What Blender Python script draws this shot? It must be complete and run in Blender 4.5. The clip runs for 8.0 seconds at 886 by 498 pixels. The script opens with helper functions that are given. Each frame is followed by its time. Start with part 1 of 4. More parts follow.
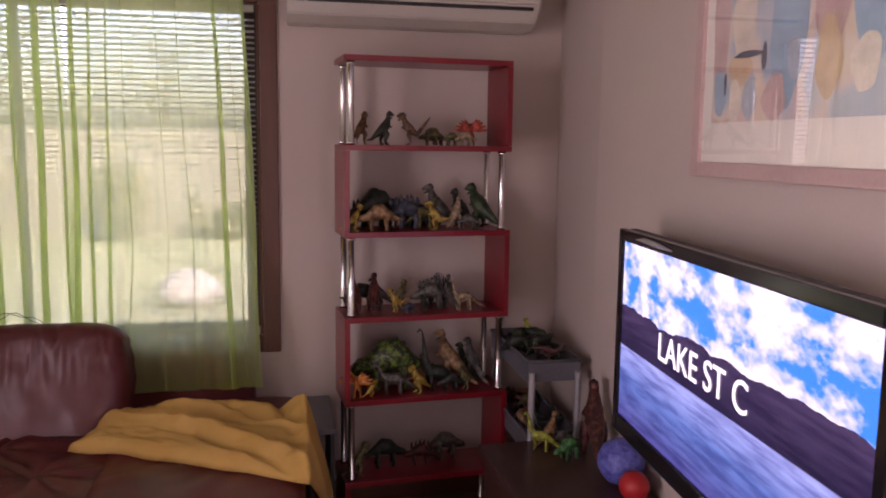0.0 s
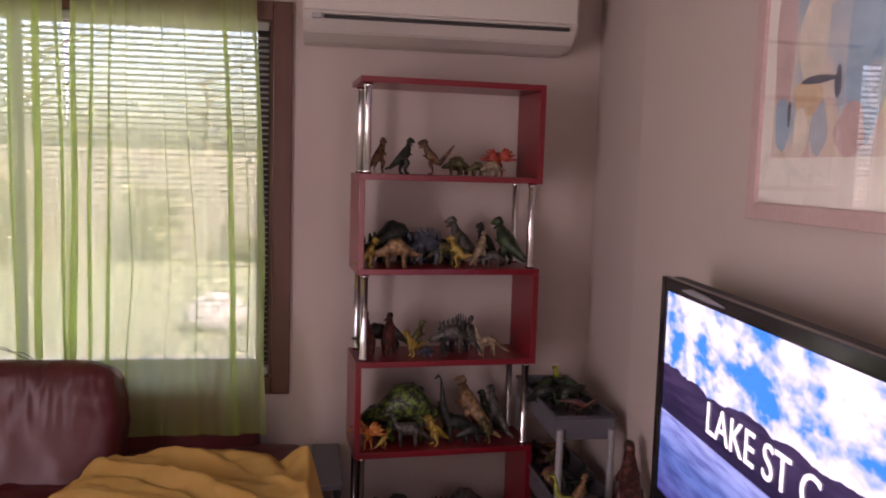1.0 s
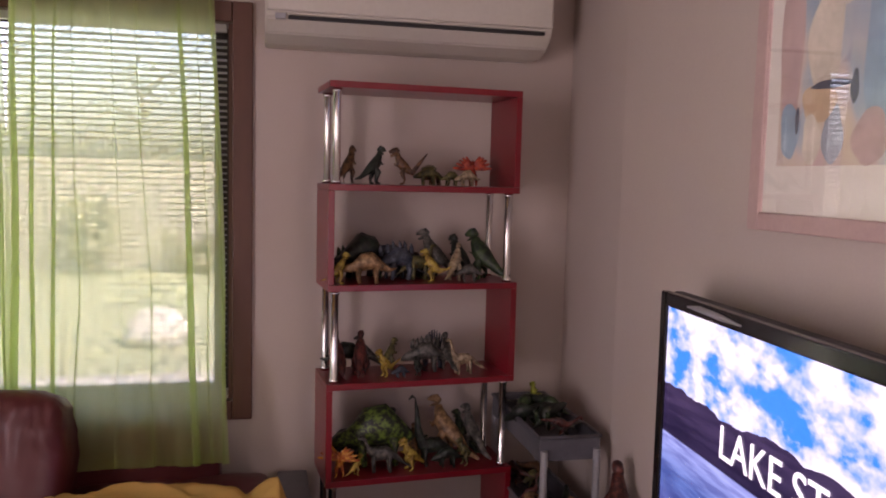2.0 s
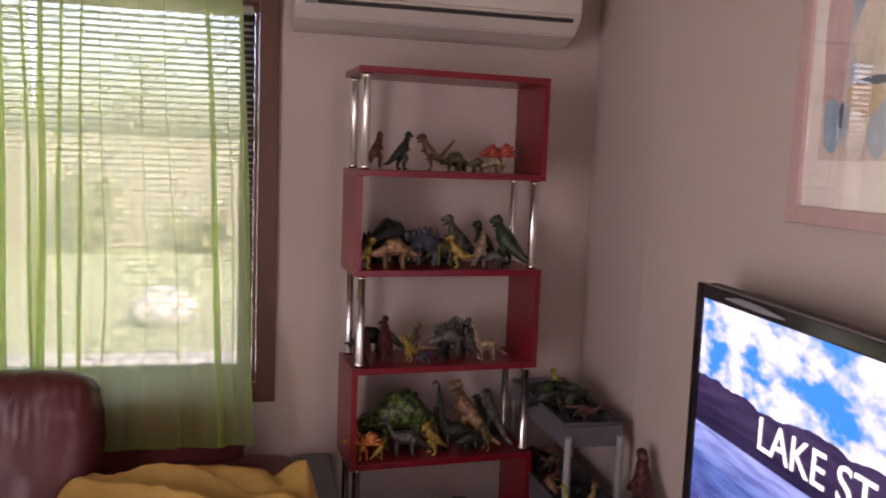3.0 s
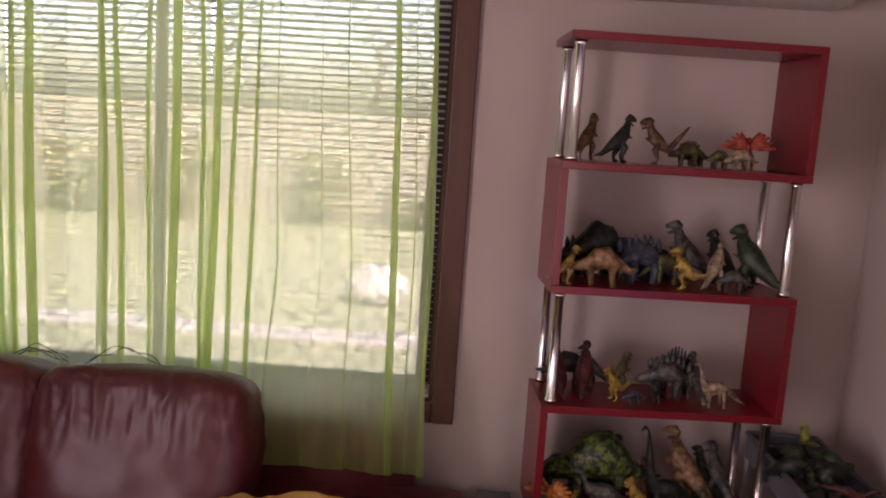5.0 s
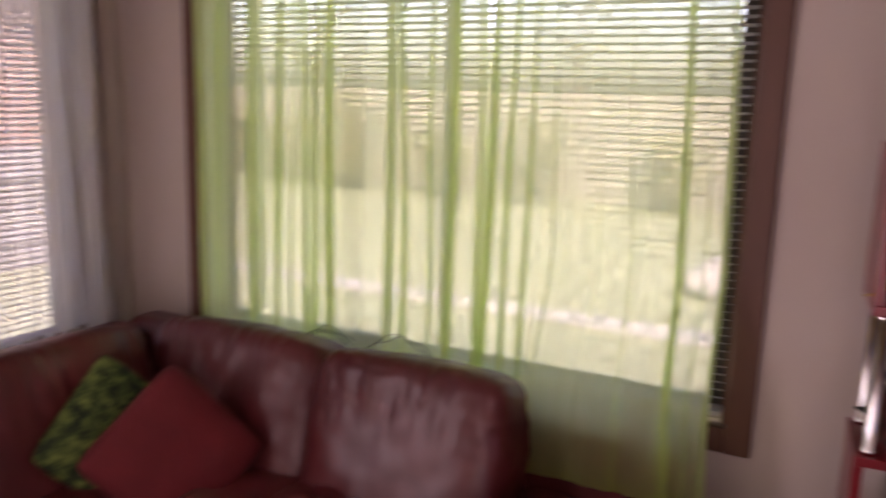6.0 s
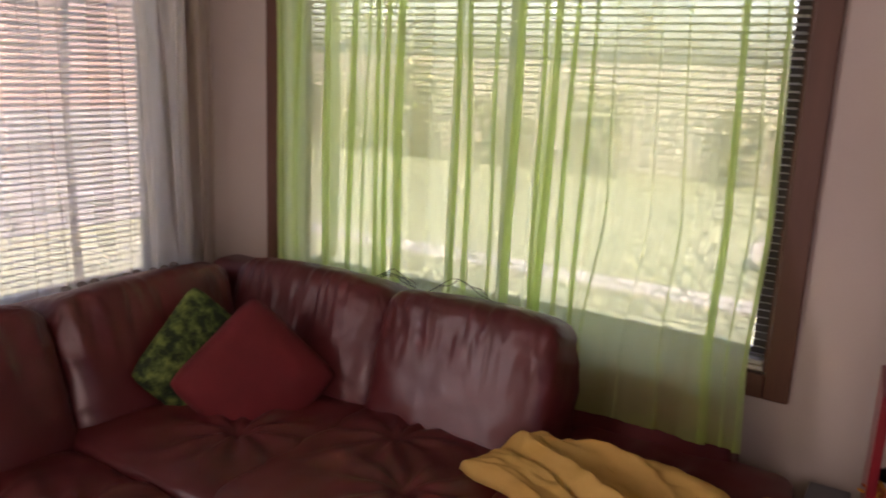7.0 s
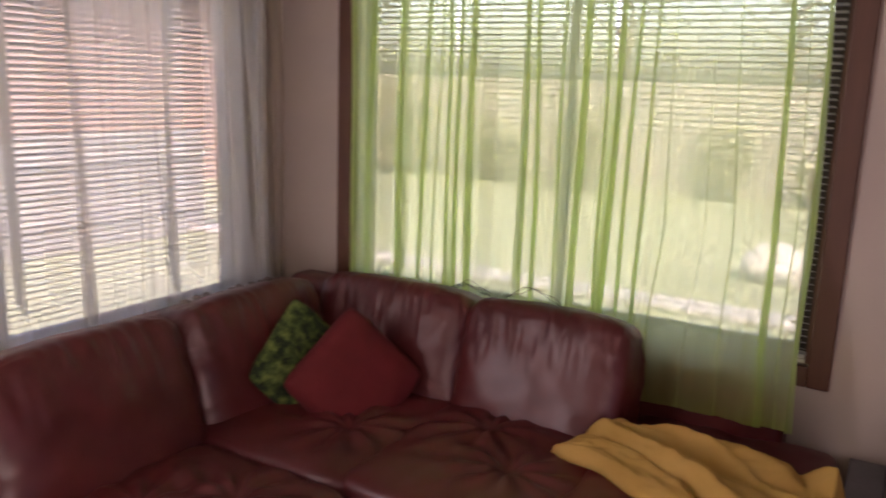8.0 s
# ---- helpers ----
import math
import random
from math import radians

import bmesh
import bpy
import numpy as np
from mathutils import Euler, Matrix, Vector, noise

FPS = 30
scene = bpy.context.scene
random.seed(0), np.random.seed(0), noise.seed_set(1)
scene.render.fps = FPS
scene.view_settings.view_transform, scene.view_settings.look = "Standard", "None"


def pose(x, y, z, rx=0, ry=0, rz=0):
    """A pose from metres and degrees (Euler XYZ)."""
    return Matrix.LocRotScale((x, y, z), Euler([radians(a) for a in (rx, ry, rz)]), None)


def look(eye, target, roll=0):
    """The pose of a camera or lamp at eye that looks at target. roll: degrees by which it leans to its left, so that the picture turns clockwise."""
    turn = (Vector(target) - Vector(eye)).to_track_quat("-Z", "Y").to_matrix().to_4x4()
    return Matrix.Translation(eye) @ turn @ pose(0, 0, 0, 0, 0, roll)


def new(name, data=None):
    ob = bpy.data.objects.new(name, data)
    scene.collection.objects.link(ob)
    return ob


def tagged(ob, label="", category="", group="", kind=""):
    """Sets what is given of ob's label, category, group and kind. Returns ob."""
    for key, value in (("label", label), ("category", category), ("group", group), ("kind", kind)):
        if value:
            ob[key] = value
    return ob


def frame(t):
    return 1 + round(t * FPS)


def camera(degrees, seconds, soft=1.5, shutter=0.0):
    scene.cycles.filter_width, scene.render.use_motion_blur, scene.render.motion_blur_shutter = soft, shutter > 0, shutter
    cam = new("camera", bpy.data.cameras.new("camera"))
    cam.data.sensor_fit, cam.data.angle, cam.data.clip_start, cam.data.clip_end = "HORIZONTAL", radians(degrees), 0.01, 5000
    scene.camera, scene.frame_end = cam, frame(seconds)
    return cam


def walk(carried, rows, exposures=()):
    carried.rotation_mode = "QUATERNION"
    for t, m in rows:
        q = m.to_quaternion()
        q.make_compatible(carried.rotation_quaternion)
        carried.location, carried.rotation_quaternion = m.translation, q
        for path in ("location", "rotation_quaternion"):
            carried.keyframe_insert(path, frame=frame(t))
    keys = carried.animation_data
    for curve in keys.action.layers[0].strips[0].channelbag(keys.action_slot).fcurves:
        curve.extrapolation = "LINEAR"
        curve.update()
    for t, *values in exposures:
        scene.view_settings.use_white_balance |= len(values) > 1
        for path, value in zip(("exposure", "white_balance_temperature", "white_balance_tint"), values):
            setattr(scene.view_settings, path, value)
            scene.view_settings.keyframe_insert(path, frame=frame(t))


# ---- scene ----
cam = camera(57.5, 8.0, soft=1.9, shutter=0.5)
PATH = [
    (0, (0.054, -0.208, 1.495), (0.449, 1.736, 1.238), 0.7),
    (0.5, (0.097, -0.08, 1.495), (0.511, 1.859, 1.228), 0.8),
    (1, (0.148, 0.037, 1.513), (0.456, 2.003, 1.315), 1.7),
    (2.5, (0.012, 0.211, 1.519), (0.509, 2.141, 1.345), 1.3),
    (3, (-0.025, 0.206, 1.529), (0.431, 2.141, 1.309), 2.2),
    (3.5, (-0.049, 0.225, 1.523), (0.288, 2.183, 1.299), 2.3),
    (4, (-0.048, 0.289, 1.527), (0.077, 2.27, 1.281), 3.8),
    (4.2, (-0.037, 0.346, 1.533), (0.002, 2.328, 1.27), 4.1),
    (5.5, (0.165, 0.855, 1.545), (-0.13, 2.806, 1.235), 2.0),
    (6, (0.243, 0.929, 1.548), (-0.667, 2.672, 1.184), 1.7),
    (6.5, (0.355, 0.847, 1.535), (-0.848, 2.383, 1.1), 2.8),
    (7, (0.329, 0.776, 1.517), (-0.701, 2.433, 1.078), 2.5),
    (7.5, (0.205, 0.628, 1.536), (-0.699, 2.363, 1.12), 0.4),
    (8, (0.205, 0.348, 1.561), (-0.783, 2.041, 1.162), 2.0),
]
EXPOSURES = [(0.0, 3.0, 6800, 44), (3.0, 3.08, 6800, 36), (4.0, 3.18, 6850, 38), (5.5, 3.0, 6900, 44), (6.0, 3.08, 6950, 43), (6.5, 2.93, 7050, 36), (7.0, 3.05, 7050, 32), (8.0, 3.05, 7000, 33)]
walk(cam, [(t, look(eye, target, roll)) for t, eye, target, roll in PATH], EXPOSURES)

# ---- world and light ----
world = bpy.data.worlds.new("world")
scene.world = world
world.use_nodes = True
wn = world.node_tree
sky = wn.nodes.new("ShaderNodeTexSky")
sky.sky_type = "NISHITA"
sky.sun_disc = False
sky.sun_elevation = radians(48)
sky.sun_rotation = radians(144)
sky.air_density, sky.dust_density, sky.ozone_density = 1.0, 4.0, 1.0
wn.links.new(sky.outputs[0], wn.nodes["Background"].inputs[0])
wn.nodes["Background"].inputs[1].default_value = 0.15
sun_data = bpy.data.lights.new("sun", "SUN")
sun_data.energy, sun_data.angle, sun_data.color = 0.8, radians(12), (1.0, 0.96, 0.9)
sun = new("sun", sun_data)
sun.matrix_world = look((5, -7, 9), (0.0, 0.0, 0.0))

# two added fill lamps, out of view, that brighten the walls and sofa
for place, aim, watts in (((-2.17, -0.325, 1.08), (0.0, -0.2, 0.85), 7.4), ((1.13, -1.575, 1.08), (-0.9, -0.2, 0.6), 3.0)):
    fill_data = bpy.data.lights.new("room_fill", "AREA")
    fill_data.shape, fill_data.size, fill_data.size_y, fill_data.energy, fill_data.color = "RECTANGLE", 1.15, 1.95, watts, (1.0, 0.95, 0.9)
    fill_lamp = new("room_fill", fill_data)
    fill_lamp.matrix_world = look(place, aim)


# ---- materials ----
def material(name):
    m = bpy.data.materials.new(name)
    m.use_nodes = True
    nt = m.node_tree
    return m, nt, nt.nodes["Principled BSDF"]


def node(nt, kind, **values):
    n = nt.nodes.new(kind)
    for k, v in values.items():
        n.inputs[k.replace("_", " ")].default_value = v
    return n


def ramp(nt, source, *stops):
    r = nt.nodes.new("ShaderNodeValToRGB")
    while len(r.color_ramp.elements) < len(stops):
        r.color_ramp.elements.new(0.5)
    for e, (p, c) in zip(r.color_ramp.elements, stops):
        e.position, e.color = p, (*c, 1)
    nt.links.new(source, r.inputs[0])
    return r.outputs[0]


def coords(nt, scale=(1, 1, 1), kind="Object"):
    tc = nt.nodes.new("ShaderNodeTexCoord")
    mp = nt.nodes.new("ShaderNodeMapping")
    mp.inputs["Scale"].default_value = scale
    nt.links.new(tc.outputs[kind], mp.inputs[0])
    return mp.outputs[0]


def noise_node(nt, vec, scale, detail=4.0, rough=0.55):
    n = node(nt, "ShaderNodeTexNoise", Scale=scale, Detail=detail, Roughness=rough)
    nt.links.new(vec, n.inputs["Vector"])
    return n.outputs["Fac"]


def bump(nt, bsdf, source, strength=0.2, distance=0.01):
    b = node(nt, "ShaderNodeBump", Strength=strength, Distance=distance)
    nt.links.new(source, b.inputs["Height"])
    nt.links.new(b.outputs[0], bsdf.inputs["Normal"])


def surface(name, a, b, scale=4.0, grain=80.0, rough=0.6, metal=0.0, relief=0.1, depth=0.002, coat=0.0, stretch=(1, 1, 1), rough_b=None):
    """Two-scale variation between colours a and b, with a fine bump."""
    m, nt, p = material(name)
    v = coords(nt, stretch)
    big = noise_node(nt, v, scale)
    fine = noise_node(nt, v, grain)
    mix = nt.nodes.new("ShaderNodeMath")
    mix.operation = "MULTIPLY_ADD"
    mix.inputs[1].default_value = 0.35
    nt.links.new(fine, mix.inputs[0])
    sub = nt.nodes.new("ShaderNodeMath")
    sub.operation = "MULTIPLY"
    sub.inputs[1].default_value = 0.65
    nt.links.new(big, sub.inputs[0])
    nt.links.new(sub.outputs[0], mix.inputs[2])
    nt.links.new(ramp(nt, mix.outputs[0], (0.32, a), (0.68, b)), p.inputs["Base Color"])
    p.inputs["Roughness"].default_value = rough
    if rough_b is not None:
        mr = node(nt, "ShaderNodeMapRange")
        mr.inputs["To Min"].default_value, mr.inputs["To Max"].default_value = rough, rough_b
        nt.links.new(big, mr.inputs["Value"])
        nt.links.new(mr.outputs[0], p.inputs["Roughness"])
    p.inputs["Metallic"].default_value = metal
    p.inputs["Coat Weight"].default_value = coat
    bump(nt, p, fine, relief, depth)
    return m


WALL = surface("wall_paint", (0.49, 0.42, 0.38), (0.54, 0.465, 0.42), 1.3, 160, 0.75, relief=0.12, depth=0.001)
CEIL = surface("ceiling_paint", (0.52, 0.48, 0.43), (0.57, 0.53, 0.48), 1.0, 120, 0.85)
FLOOR = surface("carpet", (0.17, 0.12, 0.09), (0.25, 0.18, 0.14), 2.0, 300, 0.95, relief=0.6, depth=0.004)
WOOD = surface("stained_wood", (0.085, 0.034, 0.021), (0.15, 0.062, 0.038), 3.0, 30, 0.45, stretch=(1, 1, 0.12), relief=0.2)
DARKWOOD = surface("dark_wood", (0.035, 0.016, 0.013), (0.075, 0.032, 0.025), 3.0, 40, 0.35, stretch=(1, 0.15, 1))
RED = surface("gloss_red", (0.17, 0.005, 0.011), (0.22, 0.008, 0.016), 3.0, 60, 0.28, relief=0.02, coat=0.1)
CHROME = surface("chrome", (0.72, 0.71, 0.7), (0.85, 0.84, 0.83), 3.0, 90, 0.16, metal=1.0, relief=0.02)
BLACKGLOSS = surface("black_gloss_plastic", (0.008, 0.008, 0.009), (0.014, 0.014, 0.016), 4.0, 90, 0.14, relief=0.02)
BLACKMATT = surface("black_plastic", (0.012, 0.012, 0.013), (0.025, 0.025, 0.026), 4.0, 90, 0.5)
WHITEPLASTIC = surface("white_plastic", (0.55, 0.52, 0.46), (0.62, 0.59, 0.53), 2.0, 70, 0.4, relief=0.03)
GREYPLASTIC = surface("grey_plastic", (0.085, 0.085, 0.1), (0.13, 0.13, 0.15), 5.0, 60, 0.45)
GREYTUBE = surface("grey_tube", (0.3, 0.3, 0.32), (0.4, 0.4, 0.42), 5.0, 60, 0.4, metal=0.3)
PINKFRAME = surface("pink_limed_wood", (0.47, 0.33, 0.31), (0.57, 0.42, 0.39), 6.0, 90, 0.5, stretch=(1, 0.2, 1))
MOUNT = surface("mount_board", (0.50, 0.48, 0.42), (0.55, 0.53, 0.47), 3.0, 150, 0.8)
SLAT = surface("blind_slat", (0.42, 0.41, 0.41), (0.50, 0.49, 0.49), 6.0, 60, 0.45, relief=0.02)
ALU = surface("aluminium", (0.5, 0.5, 0.5), (0.62, 0.62, 0.61), 5.0, 70, 0.4, metal=0.7)
BRONZE = surface("bronze_aluminium", (0.035, 0.028, 0.024), (0.055, 0.045, 0.04), 5.0, 70, 0.4, metal=0.3)
MESHPAINT = surface("painted_grille", (0.30, 0.30, 0.28), (0.38, 0.38, 0.36), 5.0, 70, 0.5)
FLEECE = surface("mustard_fleece", (0.80, 0.51, 0.13), (0.88, 0.60, 0.19), 9.0, 320, 0.95, relief=0.7, depth=0.003)
REDCLOTH = surface("red_cloth", (0.10, 0.005, 0.007), (0.15, 0.008, 0.011), 8.0, 300, 0.85, relief=0.5, depth=0.002)


def leather():
    """Smooth, glossy hide with a faint grain and a few long creases."""
    m, nt, p = material("burgundy_leather")
    v = coords(nt)
    big = noise_node(nt, v, 3.5, 3)
    nt.links.new(ramp(nt, big, (0.3, (0.066, 0.010, 0.011)), (0.7, (0.115, 0.018, 0.019))), p.inputs["Base Color"])
    mr = node(nt, "ShaderNodeMapRange")
    mr.inputs["To Min"].default_value, mr.inputs["To Max"].default_value = 0.34, 0.46
    nt.links.new(noise_node(nt, v, 9), mr.inputs["Value"])
    nt.links.new(mr.outputs[0], p.inputs["Roughness"])
    p.inputs["Specular IOR Level"].default_value = 0.5
    soft = noise_node(nt, v, 11, 2, 0.4)
    fine = noise_node(nt, v, 420, 1, 0.4)
    total = soft
    for source, k in ((noise_node(nt, v, 38, 3, 0.5), 0.10), (fine, 0.02)):
        add = nt.nodes.new("ShaderNodeMath")
        add.operation = "MULTIPLY_ADD"
        add.inputs[1].default_value = k
        nt.links.new(source, add.inputs[0])
        nt.links.new(total, add.inputs[2])
        total = add.outputs[0]
    bump(nt, p, total, 0.2, 0.006)
    return m


LEATHER = leather()


def sheer(name, colour, clear, weave):
    """Thin woven cloth: part open, part translucent, part diffuse."""
    m, nt, p = material(name)
    nt.nodes.remove(p)
    v = coords(nt)
    dif = node(nt, "ShaderNodeBsdfDiffuse", Color=(*colour, 1))
    trl = node(nt, "ShaderNodeBsdfTranslucent", Color=(*colour, 1))
    tra = node(nt, "ShaderNodeBsdfTransparent", Color=(*[0.75 + 0.25 * c for c in colour], 1))
    body = node(nt, "ShaderNodeMixShader", Fac=0.95)
    nt.links.new(dif.outputs[0], body.inputs[1])
    nt.links.new(trl.outputs[0], body.inputs[2])
    mr = node(nt, "ShaderNodeMapRange")
    mr.inputs["To Min"].default_value, mr.inputs["To Max"].default_value = 1 - clear - weave, 1 - clear + weave
    nt.links.new(noise_node(nt, v, 25), mr.inputs["Value"])
    out = nt.nodes.new("ShaderNodeMixShader")
    nt.links.new(mr.outputs[0], out.inputs[0])
    nt.links.new(tra.outputs[0], out.inputs[1])
    nt.links.new(body.outputs[0], out.inputs[2])
    nt.links.new(out.outputs[0], nt.nodes["Material Output"].inputs[0])
    return m


GREENSHEER = sheer("green_voile", (0.79, 0.90, 0.48), 0.26, 0.02)
WHITESHEER = sheer("white_voile", (0.86, 0.82, 0.79), 0.35, 0.02)


def glass_material():
    m, nt, p = material("window_glass")
    p.inputs["Base Color"].default_value = (1, 1, 1, 1)
    p.inputs["Transmission Weight"].default_value = 1
    p.inputs["Roughness"].default_value = 0.0
    p.inputs["IOR"].default_value = 1.45
    return m


GLASS = glass_material()


# ---- mesh helpers ----
def link_mesh(name, bm, mat, parent=None, label="", smooth=False):
    me = bpy.data.meshes.new(name)
    bm.normal_update()
    bm.to_mesh(me)
    bm.free()
    if smooth:
        for f in me.polygons:
            f.use_smooth = True
    me.materials.append(mat)
    ob = new(name, me)
    if parent is not None:
        ob.parent = parent
    if label:
        tagged(ob, label)
    return ob


def part(name, bm, mat, parent, label="", smooth=False):
    return link_mesh(name, bm, mat, parent, label, smooth)


def thing(name, at, label, category, group="", kind="", turn=0.0):
    ob = new(name)
    ob.empty_display_size = 0.05
    ob.matrix_world = pose(*at, 0, 0, turn)
    return tagged(ob, label, category, group, kind)


def box(x0, x1, y0, y1, z0, z1, bevel=0.0, bm=None, segments=2):
    own = bmesh.new()
    bmesh.ops.create_cube(own, size=1.0, matrix=Matrix.Translation(((x0 + x1) / 2, (y0 + y1) / 2, (z0 + z1) / 2)) @ Matrix.Diagonal((x1 - x0, y1 - y0, z1 - z0, 1)))
    if bevel:
        bmesh.ops.bevel(own, geom=own.edges[:], offset=bevel, segments=segments, affect="EDGES", profile=0.5)
    return own if bm is None else join(bm, own)


def join(bm, own):
    me = bpy.data.meshes.new("tmp")
    own.to_mesh(me)
    own.free()
    bm.from_mesh(me)
    bpy.data.meshes.remove(me)
    return bm


def tube(points, radius, sides=10, bm=None, cap=True):
    """A round bar along points; radius may be one number or one for each point."""
    bm = bm or bmesh.new()
    pts = [Vector(p) for p in points]
    rads = radius if isinstance(radius, (list, tuple)) else [radius] * len(pts)
    rings = []
    up = None
    for i, p in enumerate(pts):
        d = (pts[min(i + 1, len(pts) - 1)] - pts[max(i - 1, 0)]).normalized()
        if up is None:
            up = d.orthogonal().normalized()
        up = (up - d * up.dot(d)).normalized()
        side = d.cross(up)
        rings.append([bm.verts.new(p + rads[i] * (math.cos(a) * up + math.sin(a) * side)) for a in [2 * math.pi * k / sides for k in range(sides)]])
    for a, b in zip(rings, rings[1:]):
        for k in range(sides):
            bm.faces.new((a[k], a[(k + 1) % sides], b[(k + 1) % sides], b[k]))
    if cap:
        bm.faces.new(rings[0][::-1])
        bm.faces.new(rings[-1])
    return bm


def puffy(w, d, h, n=0.32, m=0.5, res=28, crown=0.0):
    """A stuffed cushion: a superellipsoid of full size w, d, h with soft square corners."""
    bm = bmesh.new()
    bmesh.ops.create_cube(bm, size=2.0)
    bmesh.ops.subdivide_edges(bm, edges=bm.edges[:], cuts=res, use_grid_fill=True)
    for v in bm.verts:
        x, y, z = v.co
        q = Vector((math.tan(x * 0.785), math.tan(y * 0.785), math.tan(z * 0.785))).normalized()
        f = lambda a, e: math.copysign(abs(a) ** e, a)
        r = ((abs(q.x) ** (2 / n)) + (abs(q.y) ** (2 / n))) ** (n / m)
        r = (r + abs(q.z) ** (2 / m)) ** (-m / 2)
        c = q * r
        v.co = Vector((c.x * w / 2, c.y * d / 2, c.z * h / 2 * (1 + crown * (1 - c.x * c.x) * (1 - c.y * c.y))))
    return bm


def wrinkle(bm, amount, scale, seed=0.0, stretch=(1, 1, 1)):
    bm.normal_update()
    for v in bm.verts:
        p = Vector((v.co.x * stretch[0], v.co.y * stretch[1], v.co.z * stretch[2])) * scale + Vector((seed, seed * 1.7, seed * 0.3))
        v.co += v.normal * amount * (noise.noise(p) + 0.45 * noise.noise(p * 2.3))
    return bm


# ---- the room's shell ----
WX0, WX1, WY0, WY1, CEILING = -2.2, 1.16, -2.6, 3.05, 2.42
T = 0.16
floor = tagged(link_mesh("floor", box(WX0 - T, WX1 + T, WY0 - T, WY1 + T, -0.12, 0.0), FLOOR), "brown short-pile carpet floor of the living room", "floor", kind="structure")
ceiling = tagged(link_mesh("ceiling", box(WX0 - T, WX1 + T, WY0 - T, WY1 + T, CEILING, CEILING + 0.1), CEIL), "plain cream painted ceiling", "ceiling", kind="structure")


def wall_with_opening(name, axis, at, thick, a0, a1, o0, o1, z0, z1, label):
    """A wall across an axis ('x' or 'y') from at to at + thick, with one opening through it."""
    bm = bmesh.new()
    def slab(u0, u1, v0, v1):
        lo, hi = min(at, at + thick), max(at, at + thick)
        if axis == "y":
            box(u0, u1, lo, hi, v0, v1, bm=bm)
        else:
            box(lo, hi, u0, u1, v0, v1, bm=bm)
    slab(a0, o0, 0, CEILING)
    slab(o1, a1, 0, CEILING)
    slab(o0, o1, 0, z0)
    slab(o0, o1, z1, CEILING)
    return tagged(link_mesh(name, bm, WALL), label, "wall", kind="structure")


WIN = (-1.82, -0.015, 0.725, 2.02)
LWIN = (0.75, 2.86, 0.65, 2.02)
wall_with_opening("wall_north", "y", WY1, T, WX0 - T, WX1 + T, *WIN, "pinkish cream painted plaster wall with a wide window")
# made-up openings behind the camera, placed to hold the fill lamps
ADDED_WDOOR = (-0.95, 0.3, 0.02, 2.1)
ADDED_EDOOR = (-2.2, -0.95, 0.02, 2.1)
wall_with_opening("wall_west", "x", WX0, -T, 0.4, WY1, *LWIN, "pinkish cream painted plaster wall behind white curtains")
wall_with_opening("wall_west_2", "x", WX0, -T, WY0, 0.4, *ADDED_WDOOR, "pinkish cream painted plaster wall with a glazed door")
wall_with_opening("wall_east_2", "x", WX1, T, WY0, 0.2, *ADDED_EDOOR, "pinkish cream painted plaster wall with a second glazed door")


def angled_wall():
    """The last stretch of the east wall, turned slightly away."""
    bm = box(WX1, WX1 + T, 2.5, WY1, 0, CEILING)
    for v in bm.verts:
        if v.co.y > 2.6 and v.co.x < WX1 + 0.01:
            v.co.x += 0.045
    return bm


tagged(link_mesh("wall_east", join(box(WX1, WX1 + T, 0.2, 2.5, 0, CEILING), angled_wall()), WALL), "pinkish cream painted plaster wall with a slight step", "wall", kind="structure")
tagged(link_mesh("wall_south", box(WX0 - T, WX1 + T, WY0 - T, WY0, 0, CEILING), WALL), "plain cream painted plaster wall", "wall", kind="structure")


def skirting(name, x0, x1, y0, y1):
    tagged(link_mesh(name, box(x0, x1, y0, y1, 0.0, 0.09, 0.004), WOOD), "brown stained timber skirting board", "baseboard", kind="structure")


skirting("baseboard_north", WX0 + 0.015, WX1, WY1 - 0.015, WY1)
skirting("baseboard_west", WX0, WX0 + 0.015, 0.2, WY1 - 0.015)


